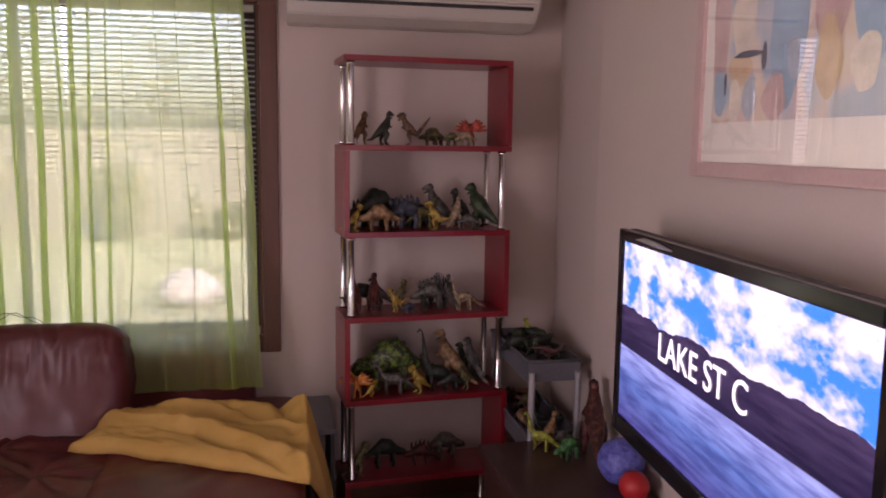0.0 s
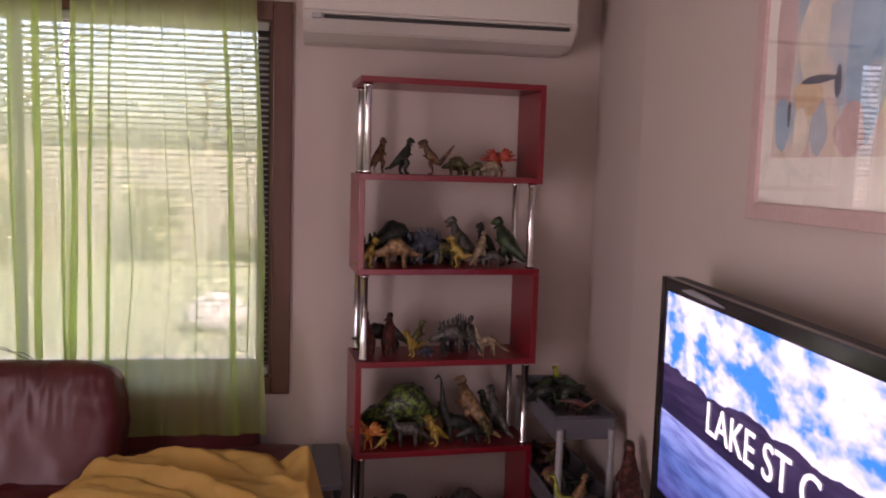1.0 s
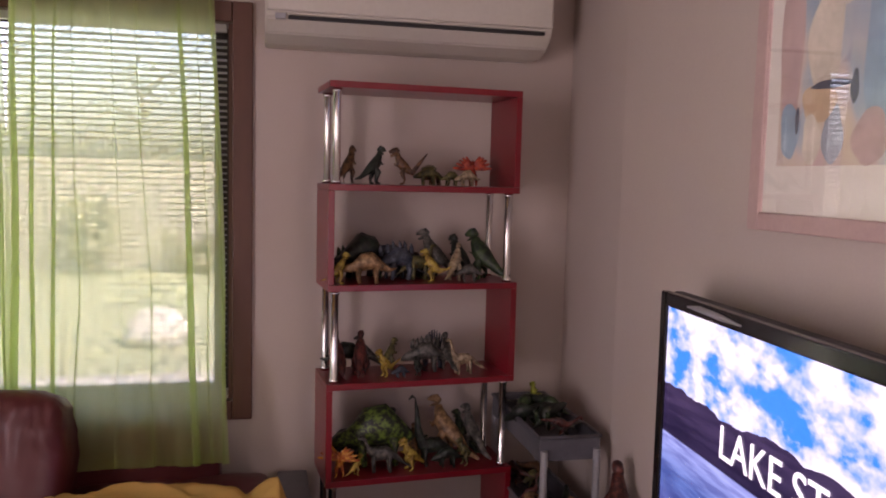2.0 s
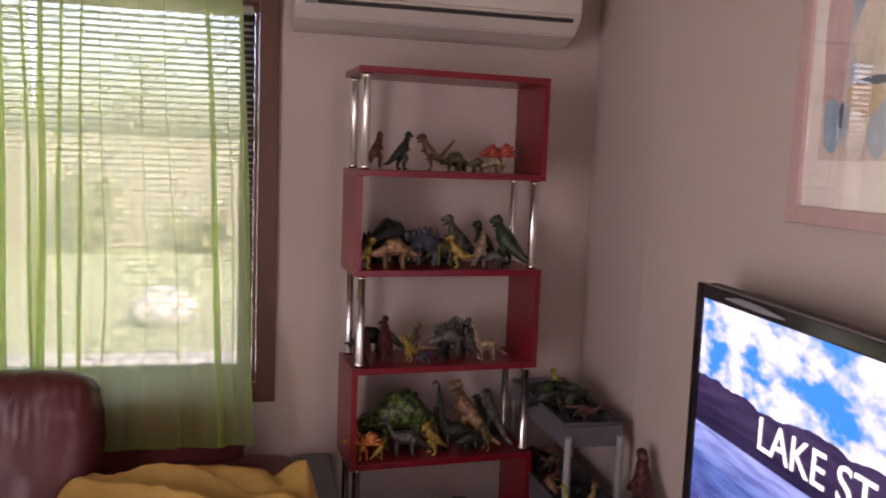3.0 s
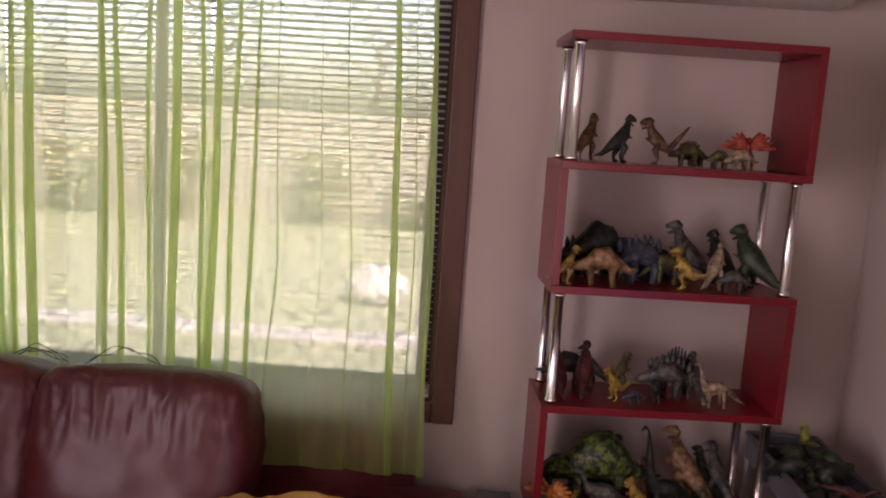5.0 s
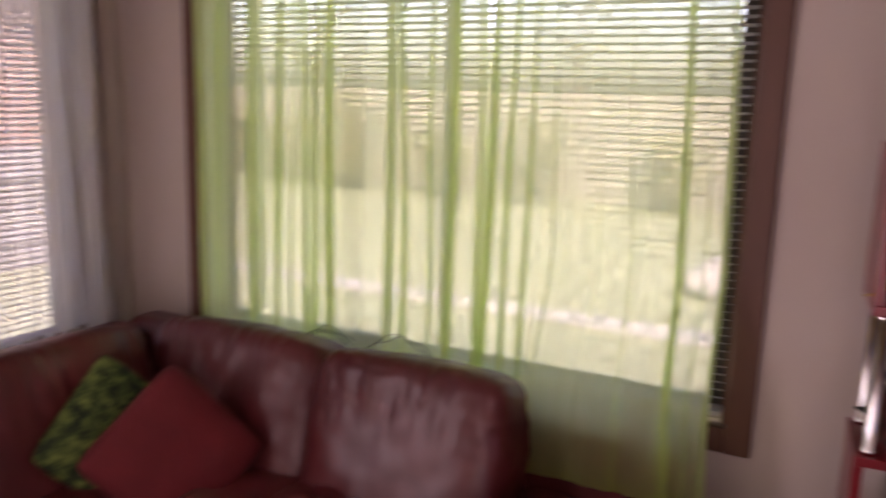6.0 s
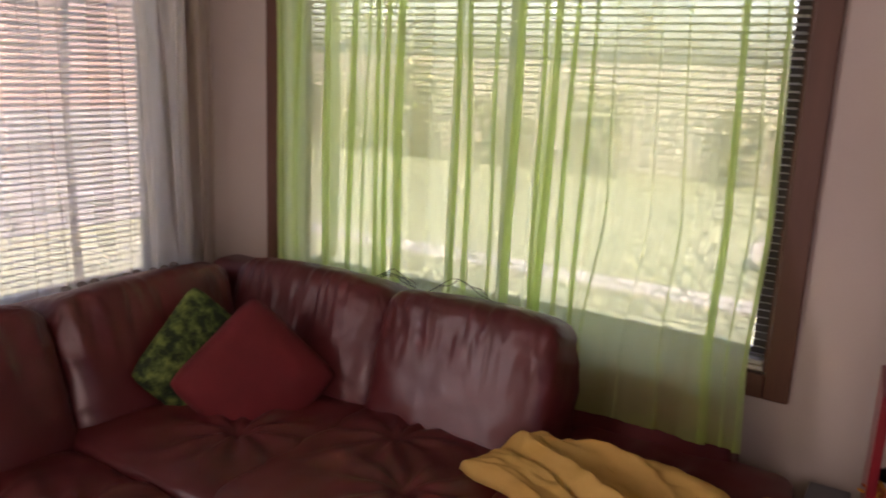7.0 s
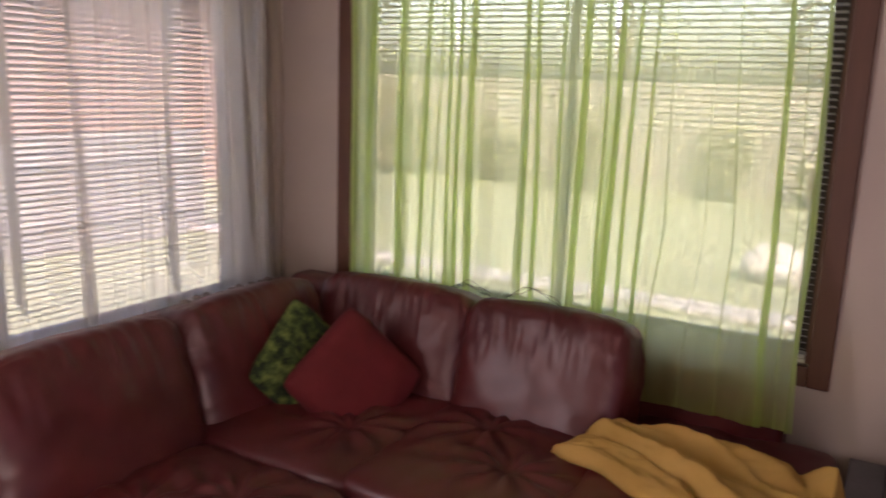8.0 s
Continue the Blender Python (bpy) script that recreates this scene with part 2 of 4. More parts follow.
# ---- windows ----
def window(name, m, width, z0, z1, label):
    """A timber-framed window: x along the wall from 0, y outwards; the opening is width wide."""
    w = new(name)
    w.matrix_world = m
    tagged(w, label, "window", kind="structure")
    A = 0.067
    part("architrave", box(-A, 0.0, -0.018, 0.02, z0 - A, z1 + A, 0.004), WOOD, w, "brown stained timber")
    part("architrave", box(width, width + A, -0.018, 0.02, z0 - A, z1 + A, 0.004), WOOD, w)
    part("architrave", box(0.001, width - 0.001, -0.017, 0.02, z0 - A, z0, 0.004), WOOD, w)
    part("architrave", box(0.001, width - 0.001, -0.017, 0.02, z1, z1 + A, 0.004), WOOD, w)
    part("jamb_lining", box(0.001, 0.014, 0.021, 0.15, z0, z1), WOOD, w)
    part("jamb_lining", box(width - 0.014, width - 0.001, 0.021, 0.15, z0, z1), WOOD, w)
    part("window_sill", box(0.015, width - 0.015, 0.021, 0.15, z0 + 0.001, z0 + 0.012, 0.003), WHITEPLASTIC, w, "pale painted sill")
    F, V = 0.022, 0.05
    half = width / 2
    for k in range(2):
        a, b = (0.015, half + 0.02) if k == 0 else (half - 0.02, width - 0.015)
        y = 0.095 + 0.022 * k
        L, N = (F, F) if k == 0 else (F, V)
        bm = box(a, a + L, y, y + 0.02, z0 + 0.013, z1 - 0.002)
        box(b - N, b, y, y + 0.02, z0 + 0.013, z1 - 0.002, bm=bm)
        box(a + L, b - N, y, y + 0.02, z0 + 0.013, z0 + 0.013 + F, bm=bm)
        box(a + L, b - N, y, y + 0.02, z1 - 0.002 - F, z1 - 0.002, bm=bm)
        sash = part("window_frame", bm, BRONZE, w, "bronze aluminium sliding sash")
        pane = part("pane", box(a + L, b - N, y + 0.008, y + 0.012, z0 + 0.013 + F, z1 - F), GLASS, sash, "clear glass")
        pane.visible_shadow = False
    return w


def grille(parent, width, z0, z1, y):
    """A diamond security grille outside the glass."""
    DW, DH, R = 0.076, 0.076, 0.0018
    bm = bmesh.new()
    slope = DH / DW
    for sign in (1, -1):
        k = -int((z1 - z0) / DH) - 2
        while k * DW < width + (z1 - z0) / slope + DW:
            x0 = k * DW
            # line: z = z0 + sign * slope * (x - x0)
            lo, hi = (x0, x0 + (z1 - z0) / slope) if sign > 0 else (x0 - (z1 - z0) / slope, x0)
            lo, hi = max(lo, 0), min(hi, width)
            if hi - lo > 0.01:
                f = lambda x: z0 + (slope * (x - x0) if sign > 0 else slope * (x0 - x))
                tube([(lo, y, f(lo)), (hi, y, f(hi))], R, 5, bm)
            k += 1
    part("security_grille", bm, MESHPAINT, parent, "diamond-pattern metal security grille")


win = window("window_1", pose(WIN[0], WY1, 0), WIN[1] - WIN[0], WIN[2], WIN[3], "wide brown timber-framed window with sliding panes and security grille")
grille(win, WIN[1] - WIN[0], WIN[2], WIN[3], 0.152)
# invented glazing for both added openings, never in view
for name, m, opening in (("added_door_1", pose(WX0, ADDED_WDOOR[0], 0, 0, 0, 90), ADDED_WDOOR), ("added_door_2", pose(WX1, ADDED_EDOOR[1], 0, 0, 0, -90), ADDED_EDOOR)):
    window(name, m, opening[1] - opening[0], opening[2] + 0.07, opening[3], "added unseen glazed sliding door for fill light")
lwin = window("window_2", pose(WX0, LWIN[0], 0, 0, 0, 90), LWIN[1] - LWIN[0], LWIN[2], LWIN[3], "wide brown timber-framed window behind white sheer curtains")


# ---- venetian blinds ----
def blind(m, width, z0, z1, label, gap=None, lean=14):
    b = new("venetian_blind")
    b.matrix_world = m
    tagged(b, label, "blind", "venetian blinds")
    part("headrail", box(0.004, width - 0.004, -0.016, 0.014, z1 - 0.028, z1 - 0.002, 0.002), SLAT, b, "pale metal headrail")
    part("bottom_rail", box(0.004, width - 0.004, -0.013, 0.012, z0, z0 + 0.012, 0.002), SLAT, b)
    tilt = radians(lean)
    prof = [(-0.0115, 0.0), (-0.0055, 0.0014), (0.0, 0.0019), (0.0055, 0.0014), (0.0115, 0.0)]

    def slat_mesh(a, b):
        bm = bmesh.new()
        rows = []
        for x in (a, b):
            for off in (0.0, -0.0006):
                rows.append([bm.verts.new((x, y * math.cos(tilt) + z * math.sin(tilt), -y * math.sin(tilt) + z * math.cos(tilt) + off)) for y, z in prof])
        for i in range(4):
            bm.faces.new((rows[0][i], rows[2][i], rows[2][i + 1], rows[0][i + 1]))
            bm.faces.new((rows[1][i], rows[1][i + 1], rows[3][i + 1], rows[3][i]))
        bm.faces.new((rows[0][0], rows[1][0], rows[3][0], rows[2][0]))
        bm.faces.new((rows[0][4], rows[2][4], rows[3][4], rows[1][4]))
        return bm

    slat = part("slat", slat_mesh(0.004, width - 0.004), SLAT, b)
    n = int((z1 - z0 - 0.05) / 0.0214)
    for i in range(n):
        z = z0 + 0.027 + i * 0.0214
        if gap and gap[2] < z < gap[3]:
            for a, c in ((0.004, gap[0]), (gap[1], width - 0.004)):
                part("slat", slat_mesh(a, c), SLAT, b, "snapped slat").location = (0, 0, z)
            continue
        ob = slat if i == 0 else new("slat", slat.data)
        ob.parent = b
        ob.location = (0, 0, z)
    for k in range(4):
        x = 0.12 + (width - 0.24) * k / 3
        part("ladder_cord", tube([(x, -0.014, z0 + 0.01), (x, -0.014, z1 - 0.02)], 0.0008, 4), SLAT, b)
    return b


blind(pose(WIN[0] + 0.016, WY1 + 0.045, 0), WIN[1] - WIN[0] - 0.032, WIN[2] + 0.013, WIN[3], "pale grey aluminium venetian blind with a few snapped slats", (1.58, 1.72, 1.02, 1.11))
blind(pose(WX0 - 0.045, LWIN[0] + 0.016, 0, 0, 0, 90), LWIN[1] - LWIN[0] - 0.032, LWIN[2] + 0.02, LWIN[3], "pale grey aluminium venetian blind behind white curtains", lean=30)


# ---- curtains ----
def curtain_mesh(width_fn, folds, z0, z1, nx, nz):
    """folds(u, v) gives the offset towards the room; u runs along the width, v up; width_fn(u, v) gives x."""
    bm = bmesh.new()
    grid = []
    for j in range(nz + 1):
        v = j / nz
        row = []
        for i in range(nx + 1):
            u = i / nx
            row.append(bm.verts.new((width_fn(u, v), -folds(u, v), z0 + (z1 - z0) * v)))
        grid.append(row)
    for j in range(nz):
        for i in range(nx):
            bm.faces.new((grid[j][i], grid[j][i + 1], grid[j + 1][i + 1], grid[j + 1][i]))
    return bm


def smooth(a, b, x):
    t = min(1.0, max(0.0, (x - a) / (b - a)))
    return t * t * (3 - 2 * t)


def gathered(edges, z0, z1, folds_at, seed, depth=0.012, pressed=(), pushed=None):
    """Fold functions for one curtain width. edges: x of both edges, at the hem and at the rod.
    folds_at: (x at the hem, x at the rod, width, lap, depth) of each pleat; a lap over 1 doubles the cloth back on itself.
    pressed: (x0, x1) strips that lie against the blind; pushed: (x0, x1, z, amount), cloth pushed forward below z."""
    rnd = random.Random(seed)
    waves = [(rnd.uniform(3, 7), rnd.uniform(0, 6.3), rnd.uniform(0.3, 0.7)) for _ in range(3)] + [(rnd.uniform(14, 26), rnd.uniform(0, 6.3), rnd.uniform(0.15, 0.3)) for _ in range(2)]
    sway = [rnd.uniform(0, 6.3) for _ in folds_at]
    (bl, br), (tl, tr) = edges

    def places(u, v):
        s = (bl + (tl - bl) * v) * (1 - u) + (br + (tr - br) * v) * u
        for (xb, xt, w, lap, g), ph in zip(folds_at, sway):
            c = xb + (xt - xb) * v + 0.006 * math.sin(3.0 * v + ph) + 0.003 * math.sin(9.0 * v + 2 * ph)
            wide = w * (1.15 - 0.3 * v)
            yield s, (s - c) / wide, wide, lap * (1.0 + 0.15 * math.sin(2.3 * v + ph)), g

    def along(u, v):
        s = (bl + (tl - bl) * v) * (1 - u) + (br + (tr - br) * v) * u
        over = sum(-lap * w * t * math.exp(-t * t) for _, t, w, lap, g in places(u, v))
        return s + over + 0.004 * math.sin(5 * v + 11 * u)

    def folds(u, v):
        s = (bl + (tl - bl) * v) * (1 - u) + (br + (tr - br) * v) * u
        z = z0 + (z1 - z0) * v
        d = sum(depth * a * math.sin(6.283 * f * s + ph + 0.6 * math.sin(2 * v + ph)) for f, ph, a in waves)
        d += sum(g * math.exp(-t * t) * (0.7 + 0.5 * math.sin(2.4 * t + v)) for _, t, w, lap, g in places(u, v))
        for x0, x1 in pressed:
            k = smooth(x0 - 0.012, x0 + 0.015, s) * (1 - smooth(x1 - 0.015, x1 + 0.012, s)) * smooth(0.76, 0.84, z) * (1 - smooth(1.90, 2.0, z))
            d = d * (1 - 0.8 * k) - 0.091 * k
        if pushed:
            x0, x1, zt, amount = pushed
            d += amount * smooth(x0, x1, s) * (1 - smooth(zt, zt + 0.42, z))
        return d

    return along, folds


def curtain(name, m, mat, edges, z0, z1, folds_at, seed, label, group, depth=0.012, pressed=(), pushed=None):
    along, folds = gathered(edges, z0, z1, folds_at, seed, depth, pressed, pushed)
    c = new(name)
    c.matrix_world = m
    tagged(c, label, "curtain", group)
    nx = int((edges[1][1] - edges[1][0]) * 420) + 10
    part("cloth", curtain_mesh(along, folds, z0, z1, nx, 64), mat, c, smooth=True)
    low = 0.03 / (z1 - z0)
    part("hem", curtain_mesh(lambda u, v: along(u, v * low), lambda u, v: folds(u, v * low) + 0.002, z0, z0 + 0.03, nx, 2), mat, c, smooth=True)
    return c


CY = 2.985
SHEERS = "green sheer curtains"
curtain("green_curtain", pose(0, CY, 0), GREENSHEER, ((-1.785, -1.272), (-1.775, -1.312)), 0.56, 2.10,
        [(-1.765, -1.755, 0.016, 2.27, 0.02), (-1.69, -1.675, 0.02, 2.64, 0.015), (-1.615, -1.6, 0.01, 2.0, 0.01), (-1.535, -1.52, 0.024, 2.64, 0.02), (-1.445, -1.41, 0.01, 2.64, 0.025), (-1.375, -1.36, 0.012, 1.89, 0.01), (-1.315, -1.335, 0.01, 2.39, 0.02)],
        3, "lime green sheer voile curtain hanging in soft folds", SHEERS, pressed=((-1.64, -1.56),))
curtain("green_curtain", pose(0, CY, 0), GREENSHEER, ((-1.318, -0.690), (-1.290, -0.712)), 0.56, 2.10,
        [(-1.283, -1.268, 0.01, 2.51, 0.02), (-1.232, -1.222, 0.014, 2.76, 0.03), (-1.008, -1.006, 0.01, 2.39, 0.015), (-0.955, -0.96, 0.016, 2.51, 0.012), (-0.885, -0.89, 0.012, 2.27, 0.01), (-0.785, -0.8, 0.024, 2.64, 0.025), (-0.715, -0.733, 0.008, 2.39, 0.02)],
        5, "lime green sheer voile curtain, partly flat against the blind", SHEERS, pressed=((-1.185, -1.045),))
curtain("green_curtain", pose(0, CY, 0), GREENSHEER, ((-0.735, -0.012), (-0.682, -0.072)), 0.575, 2.10,
        [(-0.705, -0.655, 0.014, 2.76, 0.025), (-0.65, -0.615, 0.01, 2.27, 0.02), (-0.585, -0.545, 0.012, 2.14, 0.02), (-0.475, -0.51, 0.006, 2.02, 0.01), (-0.36, -0.4, 0.005, 1.3, 0.006), (-0.255, -0.31, 0.006, 2.0, 0.008), (-0.125, -0.185, 0.018, 2.33, 0.015), (-0.075, -0.125, 0.007, 1.89, 0.01), (-0.03, -0.09, 0.008, 2.51, 0.012)],
        8, "lime green sheer voile curtain falling over the low sofa back", SHEERS, depth=0.008, pushed=(-0.57, -0.50, 0.76, 0.15))
WXC = WX0 + 0.055
curtain("white_curtain", pose(WXC, 0, 0, 0, 0, 90), WHITESHEER, ((0.68, 2.30), (0.70, 2.26)), 0.5, 2.10,
        [(0.74, 0.75, 0.03, 3.02, 0.02), (1.02, 1.0, 0.05, 2.08, 0.02), (1.3, 1.29, 0.02, 1.89, 0.02), (1.52, 1.5, 0.04, 2.24, 0.03), (1.72, 1.7, 0.015, 2.0, 0.015), (2.02, 1.97, 0.05, 2.56, 0.03), (2.14, 2.09, 0.012, 2.0, 0.015), (2.25, 2.215, 0.02, 1.96, 0.02)],
        12, "white sheer voile curtain hanging in folds", "white sheer curtains", depth=0.014, pressed=((1.80, 1.93), (1.36, 1.44)))
curtain("white_curtain", pose(WXC, 0, 0, 0, 0, 90), WHITESHEER, ((2.285, 3.0), (2.245, 2.95)), 0.5, 2.10,
        [(2.335, 2.3, 0.016, 2.02, 0.02), (2.395, 2.365, 0.03, 2.4, 0.02), (2.61, 2.57, 0.01, 2.0, 0.015), (2.71, 2.655, 0.045, 2.72, 0.03), (2.8, 2.74, 0.014, 2.0, 0.02), (2.88, 2.82, 0.028, 3.82, 0.03), (2.96, 2.9, 0.014, 2.39, 0.03)],
        14, "white sheer voile curtain gathered towards the room corner", "white sheer curtains", depth=0.014, pressed=((2.43, 2.54),))


def rod(name, m, x0, x1, label):
    r = new(name)
    r.matrix_world = m
    tagged(r, label, "curtain rod", kind="")
    part("pole", tube([(x0, 0, 0), (x1, 0, 0)], 0.009, 10), WHITEPLASTIC, r)
    for x in (x0 + 0.03, x1 - 0.03):
        part("bracket", tube([(x, 0, 0), (x, 0.05, 0)], 0.006, 8), WHITEPLASTIC, r)


rod("curtain_rod", pose(0, CY, 2.105), -1.86, 0.02, "thin white curtain rod above the window")
rod("curtain_rod", pose(WXC, 0, 2.105, 0, 0, 90), 0.65, 2.98, "thin white curtain rod above the window")


# ---- open shelf unit ----
def shelf_unit():
    """Open S-shaped shelf of glossy red boards with side panels and chrome poles in turn."""
    W, D, P, B = 0.632, 0.235, 0.314, 0.02
    s = thing("shelf_unit", (0.28, 2.68, 0.0), "glossy red zigzag shelf unit with chrome poles, full of toys", "shelf unit", turn=4.5)
    tops = [1.804 - P * k for k in range(6)]
    for k, z in enumerate(tops):
        part("shelf_board", box(0, W, 0, D, z - B, z, 0.0015), RED, s)
    part("shelf_board", box(0, W, 0, D, 0.0, B, 0.0015), RED, s)
    for k in range(6):
        hi = tops[k] - B
        lo = tops[k + 1] if k < 5 else B
        right = k % 2 == 0
        x = (W - B, W) if right else (0, B)
        part("side_panel", box(*x, 0, D, lo + 0.0005, hi - 0.0005, 0.0015), RED, s)
        px = 0.028 if right else W - 0.028
        for y in (0.028, D - 0.028):
            bm = tube([(px, y, lo), (px, y, lo + 0.011), (px, y, lo + 0.014), (px, y, hi - 0.014), (px, y, hi - 0.011), (px, y, hi)], [0.0155, 0.0155, 0.0125, 0.0125, 0.0155, 0.0155], 18)
            part("pole", bm, CHROME, s, "chrome pole", smooth=True)
    return s


shelf_unit()


# ---- air conditioner ----
def air_conditioner():
    a = thing("air_conditioner", (0.09, WY1, 1.94), "cream split-system air conditioner mounted high on the wall", "air conditioner")
    W, D, H = 0.945, 0.245, 0.30
    prof = [(0, 0.0), (-0.10, 0.0), (-0.19, 0.022), (-D + 0.012, 0.062), (-D, 0.085), (-D, H - 0.04), (-D + 0.02, H), (0, H)]
    bm = bmesh.new()
    ends = [[bm.verts.new((x, y, z)) for y, z in prof] for x in (0, W)]
    for i in range(len(prof)):
        j = (i + 1) % len(prof)
        bm.faces.new((ends[0][i], ends[0][j], ends[1][j], ends[1][i]))
    bm.faces.new(ends[0][::-1])
    bm.faces.new(ends[1])
    bmesh.ops.recalc_face_normals(bm, faces=bm.faces[:])
    bmesh.ops.bevel(bm, geom=[e for e in bm.edges if e.is_boundary is False], offset=0.006, segments=2, affect="EDGES")
    part("housing", bm, WHITEPLASTIC, a)
    part("air_slot", box(0.07, W - 0.03, -D - 0.001, -D + 0.03, 0.060, 0.071, 0.002), BLACKMATT, a, "dark horizontal air outlet slot")
    part("louvre", box(0.07, W - 0.03, -D - 0.004, -D + 0.02, 0.073, 0.080, 0.002), WHITEPLASTIC, a)
    part("front_panel", box(0.004, W - 0.004, -D - 0.009, -D + 0.01, 0.083, H - 0.03, 0.006), WHITEPLASTIC, a)
    part("sensor_window", box(0.03, 0.062, -D - 0.003, -D + 0.02, 0.058, 0.076, 0.002), GREYTUBE, a, "small grey receiver window")
    part("pipe_cover", tube([(W + 0.012, -0.03, 0.02), (W + 0.03, -0.05, 0.05), (W + 0.045, -0.05, 0.10), (W + 0.05, -0.04, 0.2), (W + 0.05, -0.035, 0.42)], 0.02, 12), WHITEPLASTIC, a, "beige pipe bend", smooth=True)
    return a


air_conditioner()


# ---- corner sofa ----
def creases(bm, w, d, h, seed, seat):
    """Leather creases: fans running down from the top seam of a back cushion, or stars round a seat's tufts."""
    bm.normal_update()
    r = random.Random(int(seed * 10))
    if seat:
        tufts = [(r.uniform(-0.05, 0.05) + w * fx, d * fy) for fx, fy in ((-0.12, 0.16), (0.22, -0.12))]
        for v in bm.verts:
            if v.normal.z < 0.2:
                continue
            k = 0.0
            for i, (tx, ty) in enumerate(tufts):
                dx, dy = v.co.x - tx, v.co.y - ty
                rr, a = math.hypot(dx, dy), math.atan2(dy, dx)
                fan = math.sin(9 * a + 2.5 * noise.noise(Vector((dx * 6, dy * 6, seed + i))))
                k += -0.022 * math.exp(-((rr / 0.035) ** 2)) + 0.016 * fan * (rr / 0.07) * math.exp(-rr / 0.085)
            v.co += v.normal * k * v.normal.z
    else:
        for v in bm.verts:
            top = max(0.0, (v.co.z / (h / 2)))
            fold = noise.noise(Vector((v.co.x * 17 + 2.0 * v.co.z + seed, v.co.z * 3.5, seed)))
            fold = -abs(fold) + 0.25
            side = abs(v.co.x) / (w / 2)
            fine = 0.3 - abs(noise.noise(Vector((v.co.x * 34 + 5.0 * v.co.z * v.co.x / w + seed, v.co.z * 5.0, seed + 8))))
            k = 0.012 * fine * max(0.0, top) * max(0.0, 1 - max(v.normal.z, 0)) + 0.026 * fold * top ** 1.3 * max(0.0, 1 - max(v.normal.z, 0)) ** 0.7 + 0.010 * (-abs(noise.noise(Vector((v.co.z * 15, v.co.x * 5 + v.co.z * 6, seed + 3)))) + 0.25) * side ** 3
            for sx, reach in ((-0.44, 0.13), (0.42, 0.10)):
                dx, dz = v.co.x - sx * w, v.co.z - 0.46 * h
                rr = math.hypot(dx, dz)
                ray = math.atan2(dz, dx) + 0.6 * noise.noise(Vector((dx * 5, dz * 5, seed)))
                k += 0.011 * (0.2 - abs(noise.noise(Vector((ray * 5.5, rr * 2.0, seed + sx))))) * min(1.0, rr / 0.05) * math.exp(-rr / reach)
            v.co += v.normal * k


def sofa():
    s = thing("corner_sofa", (0, 0, 0), "burgundy red leather corner sofa with puffy wrinkled cushions", "sofa")

    def cushion(name, at, turn, lean, w, d, h, seed, crown=0.12, amount=0.006, n=0.3, m=0.5, label=""):
        bm = puffy(w, d, h, n, m, 58 if name == "seat_cushion" else 74, crown)
        wrinkle(bm, amount, 7.0, seed, (1.0, 1.0, 1.0))
        creases(bm, w, d, h, seed, seat=name == "seat_cushion")
        bm.transform(pose(*at, lean, 0, turn))
        return part(name, bm, LEATHER, s, label, smooth=True)

    # plinth and back shell
    part("base", box(-1.98, 0.10, 2.05, 2.94, 0.06, 0.36, 0.04), LEATHER, s)
    part("base", box(-1.98, -1.0, 0.3, 2.045, 0.06, 0.36, 0.04), LEATHER, s)
    # back rests: leaning cushions
    for i, (x, w) in enumerate(((-0.77, 0.60), (-1.37, 0.66))):
        cushion("back_cushion", (x, 2.74, 0.595), 0, 80 - 90 - 8, w, 0.30, 0.50, 2.0 + i, 0.05, n=0.42, m=0.3)
    for i, (y, w) in enumerate(((2.30, 0.64), (1.66, 0.66), (1.0, 0.66))):
        cushion("back_cushion", (-1.70, y, 0.597), 90, -18, w, 0.30, 0.50, 6.0 + i, 0.05, n=0.42, m=0.3)
    part("back_frame", wrinkle(box(-1.98, -0.50, 2.80, 2.965, 0.30, 0.785, 0.05, segments=4), 0.003, 9), LEATHER, s, smooth=True)
    part("back_frame", wrinkle(box(-1.98, -1.815, 0.3, 2.795, 0.30, 0.785, 0.05, segments=4), 0.003, 9), LEATHER, s, smooth=True)
    # low rounded back of the end seat, behind the curtain
    low = puffy(0.53, 0.155, 0.56, 0.3, 0.34, 40)
    wrinkle(low, 0.006, 6.0, 4.0)
    low.transform(pose(-0.315, 2.952, 0.463, 0, 0, 0))
    part("low_back", low, LEATHER, s, smooth=True)
    # seats
    cushion("seat_cushion", (-0.19, 2.46, 0.415), 0, 0, 0.62, 0.98, 0.205, 11, 0.03, n=0.16, m=0.22)
    cushion("seat_cushion", (-0.77, 2.34, 0.42), 0, 0, 0.60, 0.76, 0.20, 12, 0.08, n=0.2, m=0.3)
    cushion("seat_cushion", (-1.32, 2.32, 0.42), 0, 0, 0.62, 0.76, 0.20, 13, 0.08, n=0.2, m=0.3)
    cushion("seat_cushion", (-1.26, 1.62, 0.42), 90, 0, 0.66, 0.60, 0.18, 14, 0.1, n=0.25, m=0.35)
    cushion("seat_cushion", (-1.26, 0.95, 0.42), 90, 0, 0.66, 0.60, 0.18, 15, 0.1, n=0.25, m=0.35)
    return s


sofa()


